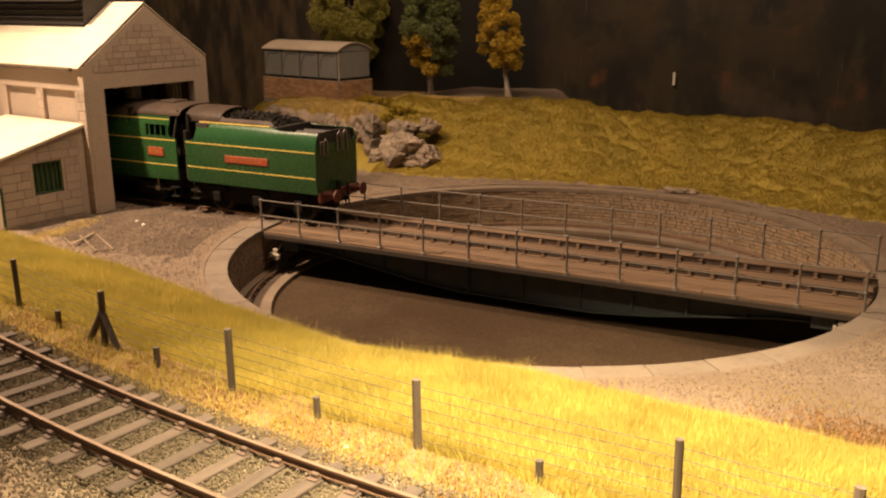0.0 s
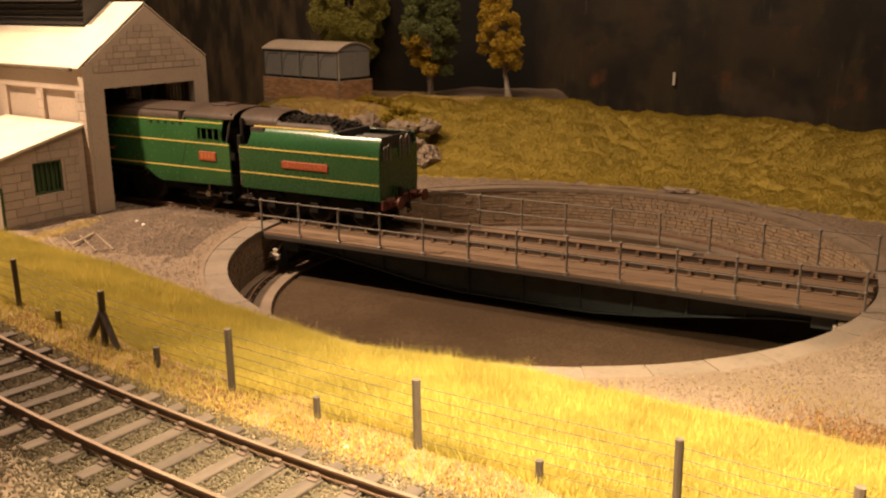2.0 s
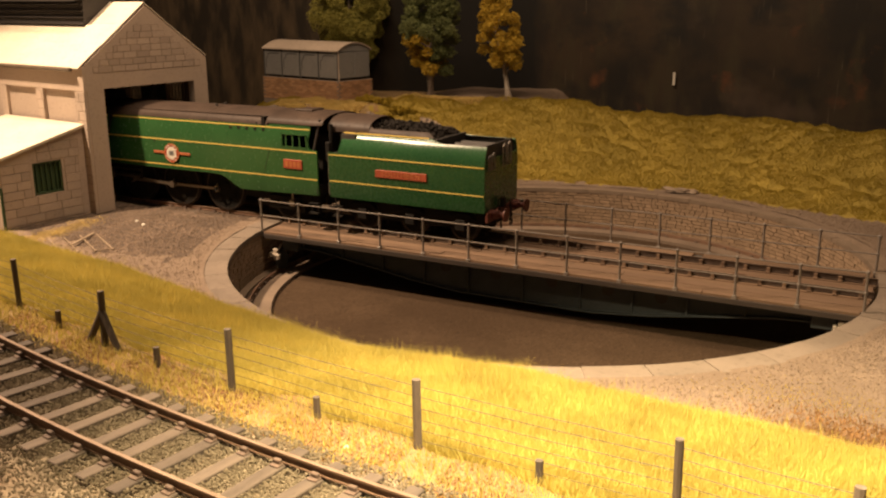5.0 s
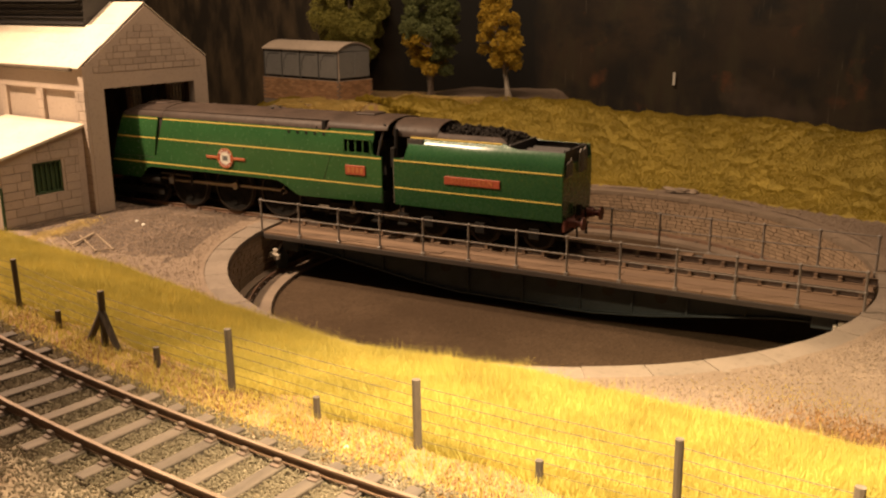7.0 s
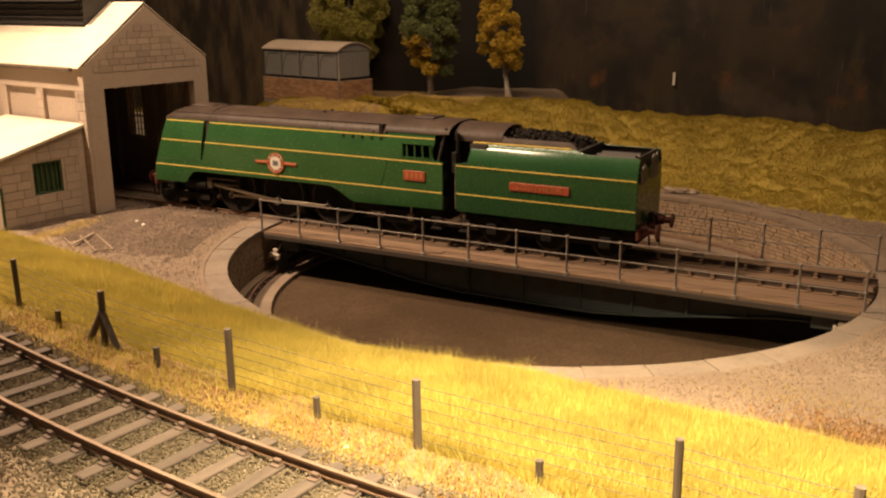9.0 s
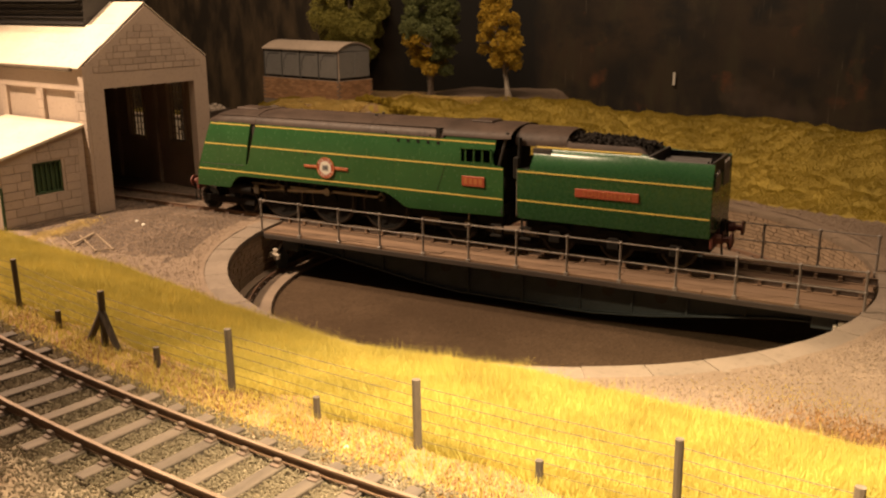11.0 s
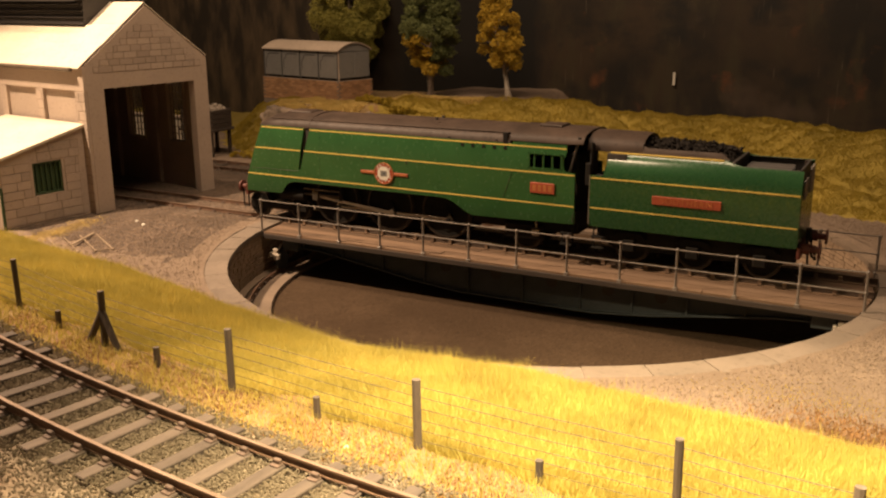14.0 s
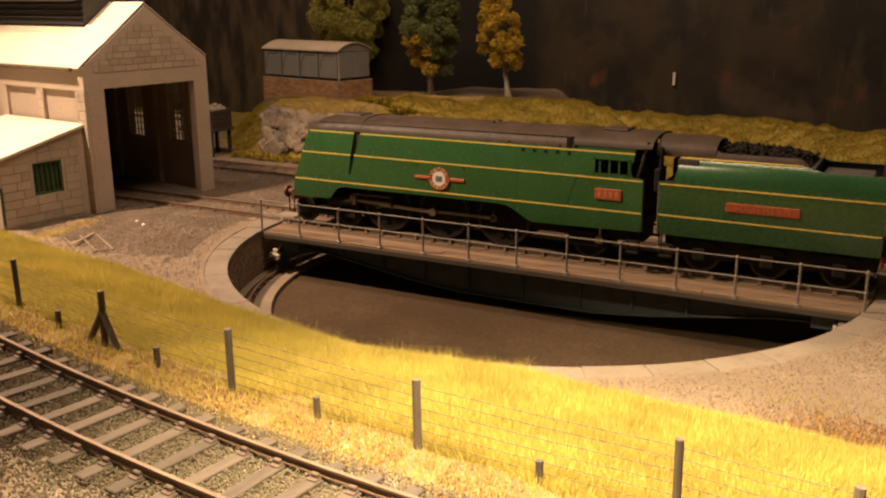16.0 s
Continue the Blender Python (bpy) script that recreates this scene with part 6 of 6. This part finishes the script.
build_tree((-13.0, 15.9, 2.75), "dark green model tree with golden lower foliage", 8.2, 1.65, 1.3, M_LEAF_DARK, M_BARK, 11, (-0.1, 0.2), (1.7, M_LEAF_GOLD), 104)
build_tree((-13.55, 16.6, 2.9), "slender pale-trunked golden sapling behind the dark tree", 2.6, 1.3, 0.5, M_LEAF_GOLD, M_PALEBARK, 14, (0.1, 0), None, 12)
build_tree((-8.75, 16.6, 2.95), "golden autumn model tree with leaning pale trunk", 5.3, 1.75, 1.05, M_LEAF_GOLD, M_PALEBARK, 12, (-0.95, 0.1), None, 54)
build_tree((-21.4, 20.4, 2.2), "large dull green model tree behind the tank house", 8.6, 2.6, 1.9, M_LEAF_GREEN, M_BARK, 13, (0.4, 0), None, 84)


def build_bushes():
    rng = random.Random(21)
    for x, y, z, r in ((-15.6, 13.9, 2.5, 0.55), (-14.7, 13.6, 2.55, 0.6), (-13.8, 13.3, 2.5, 0.55), (-13.0, 13.2, 2.5, 0.5), (-15.0, 13.0, 2.2, 0.5), (-14.0, 12.7, 2.1, 0.45), (-16.4, 14.3, 2.5, 0.4)):
        b = thing("bush", place(x, y, ground_z(x, y) + 0.12), "yellow-green lumpy bush above the rock face", "bush", "bushes above the rocks")
        v, f = [], []
        for _ in range(7):
            flock(rng, v, f, (rng.uniform(-0.5, 0.5) * r * 2, rng.uniform(-0.4, 0.4) * r, rng.uniform(-0.2, 0.3) * r), r * rng.uniform(0.35, 0.55), 150, 0.05)
        crown_part("foliage", v, f, M_LEAF_BUSH, b)
    for k in range(13):
        x = -21.9 + 0.52 * k
        y = 9.55 + 0.15 * math.sin(k) + (0.35 if x < -19 else 0.1)
        b = thing("bush", place(x, y, -0.05), "low yellow-green bush at the rock foot", "bush", "bushes at the rock foot")
        v, f = [], []
        for _ in range(4):
            flock(rng, v, f, (rng.uniform(-0.3, 0.3), rng.uniform(-0.15, 0.15), rng.uniform(0, 0.15)), rng.uniform(0.13, 0.26), 70, 0.045)
        crown_part("foliage", v, f, M_LEAF_BUSH, b)


build_bushes()


# ---- low pale wall behind the shed ----
def build_low_wall():
    wa = thing("low_wall", place(0, 0, 0), "low pale rendered wall behind the engine shed", "wall")
    bm = nb()
    box(bm, -46, -27.0, 12.4, 12.7, -0.4, 1.32, 0.02)
    part("wall_body", bm, M_ROOF, wa)
    bm = nb()
    box(bm, -46.05, -26.95, 12.34, 12.76, 1.32, 1.46, 0.02)
    part("wall_cap", bm, M_STONE, wa)


build_low_wall()


# ---- coal stage behind the shed ----
def build_coal_stage():
    cs = thing("coal_stage", place(-23.7, 10.2, -0.15), "dark timber coal stage on braced trestle legs", "coal stage")
    a, b, y0, y1 = -1.3, 0.85, -0.8, 0.8
    bm = nb()
    box(bm, a - 0.1, b + 0.1, y0 - 0.1, y1 + 0.1, 1.32, 1.46, 0.02)
    part("platform", bm, M_TIMBER, cs)
    for k in range(4):
        for yy in (y0, y1):
            s = nb()
            box(s, a, b, yy - 0.04, yy + 0.04, 1.48 + 0.25 * k, 1.71 + 0.25 * k, 0.01)
            part("side_board", s, M_TIMBER, cs)
        s = nb()
        box(s, b - 0.04, b + 0.04, y0 + 0.05, y1 - 0.05, 1.48 + 0.25 * k, 1.71 + 0.25 * k, 0.01)
        part("end_board", s, M_TIMBER, cs)
    for x in (-1.15, -0.2, 0.7):
        for y in (y0 + 0.08, y1 - 0.08):
            s = nb()
            box(s, x - 0.08, x + 0.08, y - 0.08, y + 0.08, 0, 1.32, 0.01)
            part("leg", s, M_TIMBER, cs)
    for xa, xb in ((-1.15, -0.2), (-0.2, 0.7)):
        for za, zb in ((0.2, 1.25), (1.25, 0.2)):
            s = nb()
            rod(s, (xa, y0 + 0.02, za), (xb, y0 + 0.02, zb), 0.06, 4)
            part("brace", s, M_TIMBER, cs)
    s = nb()
    box(s, -1.25, 0.8, y0, y0 + 0.12, 0.1, 0.24, 0.01)
    part("sill", s, M_TIMBER, cs)
    rng = random.Random(31)
    lump = nb()
    for _ in range(60):
        c = (rng.uniform(a + 0.1, b - 0.1), rng.uniform(y0 + 0.1, y1 - 0.1), 2.42 + rng.uniform(0, 0.18))
        bmesh.ops.create_icosphere(lump, subdivisions=1, radius=rng.uniform(0.1, 0.17), matrix=Matrix.Translation(c))
    box(lump, a, b, y0 + 0.05, y1 - 0.05, 2.2, 2.42)
    part("coal_load", lump, M_PEBBLE, cs, "dusty lumps heaped on top")


build_coal_stage()


# ---- litter in the yard ----
def build_litter():
    fr = thing("broken_pallet", place(-14.7, -6.9, ground_z(-14.7, -6.9), 0, 0, -30), "broken pale timber pallet on the gravel", "pallet")
    for k, y in enumerate((-0.75, -0.25, 0.3, 0.85)):
        s = nb()
        box(s, -1.35 + 0.15 * k, 1.25 + 0.1 * k, y - 0.022, y + 0.022, 0.05, 0.09, 0.008)
        part("slat", s, M_STRAW, fr)
    s = nb()
    box(s, -0.85, 0.85, -0.045, 0.045, 0.09, 0.13, 0.01, pose(-0.35, 0.25, 0, 0, 0, -38))
    part("cross_board", s, M_STRAW, fr)
    s = nb()
    box(s, 1.38, 1.42, 0.3, 0.95, 0.05, 0.08, 0.008)
    part("slat", s, M_STRAW, fr)
    rng = random.Random(41)
    for x, y, r in ((-14.05, -4.4, 0.10), (-14.9, -3.9, 0.08), (9.3, -13.0, 0.07), (8.9, -11.4, 0.07), (3.6, -17.3, 0.06)):
        bm = rock_mesh(rng, (r, r * 0.8, r * 0.7), x, 2)
        st = part("pale_stone", bm, M_WHITE, None, at=place(x, y, ground_z(x, y) + r * 0.3))
        tagged(st, "small pale stone lying on the gravel", "stone")
    bm = rock_mesh(rng, (0.9, 0.28, 0.14), 5, 3)
    tagged(part("dark_slab", bm, M_ROCK, None, at=place(1.9, 11.35, -0.05, 0, 0, 8)), "flat dark rock slab at the foot of the bank", "rock slab")


build_litter()


# ---- courses of the pit wall: single stones where they show nearest, the rest joined ----
def build_pit_stones():
    rng = random.Random(51)
    row_h, z0 = 0.148, FLOOR_Z + 0.1
    cache, loose = {}, []
    v, f = [], []
    for r in range(11):
        z = z0 + r * row_h
        a = radians(-5) + rng.uniform(0, 0.02)
        while a < radians(235):
            w = rng.choice((0.22, 0.28, 0.34, 0.44))
            mid = a + w / 2 / PIT_R
            loose.append((mid, z, w, rng.uniform(-0.015, 0.015)))
            a += w / PIT_R
    shown = [q for q in loose if radians(22) < q[0] < radians(62)][:300]
    chosen = set(id(q) for q in shown)
    for q in loose:
        mid, z, w, d = q
        R = PIT_R + 0.03 + d
        if id(q) in chosen:
            if w not in cache:
                bm = nb()
                box(bm, -0.06, 0.02, -w / 2 + 0.012, w / 2 - 0.012, 0.012, row_h - 0.012)
                cache[w] = mesh_of("stone", bm, M_PITSTONE)
            part("stone", cache[w], None, PIT, at=place(R * math.cos(mid), R * math.sin(mid), z, 0, 0, math.degrees(mid)))
        else:
            i = len(v)
            c, s = math.cos(mid), math.sin(mid)
            for x in (-0.06, 0.02):
                for y in (-w / 2 + 0.012, w / 2 - 0.012):
                    for h in (0.012, row_h - 0.012):
                        v.append(((R + x) * c - y * s, (R + x) * s + y * c, z + h))
            f += [(i, i + 1, i + 3, i + 2), (i + 4, i + 6, i + 7, i + 5), (i, i + 4, i + 5, i + 1), (i + 2, i + 3, i + 7, i + 6), (i + 1, i + 5, i + 7, i + 3)]
    me = bpy.data.meshes.new("wall_stones")
    me.from_pydata([(x * S, y * S, z * S) for x, y, z in v], [], f)
    me.materials.append(M_PITSTONE)
    ob = part("wall_stones", me, None, PIT)
    ob["kind"] = "stuff"


build_pit_stones()


# ---- the engine backs out of the shed on to the bridge, wheels and rods turning ----
def motions():
    times = [0.1 * i for i in range(161)]
    for ob in (ENGINE, TENDER):
        walk(ob, [(t, place(8.03 + travel(t), 0, 0)) for t in times])
    for ws, x, r, first in ROLLING:
        walk(ws, [(t, place(x, 0, r, 0, first + math.degrees(travel(t) / r), 0)) for t in times])
    long = 3.25
    for ob, what, sg in RODS:
        rows = []
        for t in times:
            a = radians(PIN0 + math.degrees(travel(t) / DRIVER_R))
            px, pz = CRANK * math.cos(a), -CRANK * math.sin(a)
            bx, bz = DRIVERS[1] + px, DRIVER_R + pz
            cx = bx - math.sqrt(long ** 2 - (bz - 1.05) ** 2)
            if what == "coupling":
                rows.append((t, place(px, sg * 0.95, DRIVER_R + pz)))
            elif what == "crosshead":
                rows.append((t, place(cx, sg * 1.06, 1.05)))
            else:
                rows.append((t, place(cx, sg * 1.05, 1.05, 0, math.degrees(math.asin((1.05 - bz) / long)), 0)))
        walk(ob, rows)


motions()
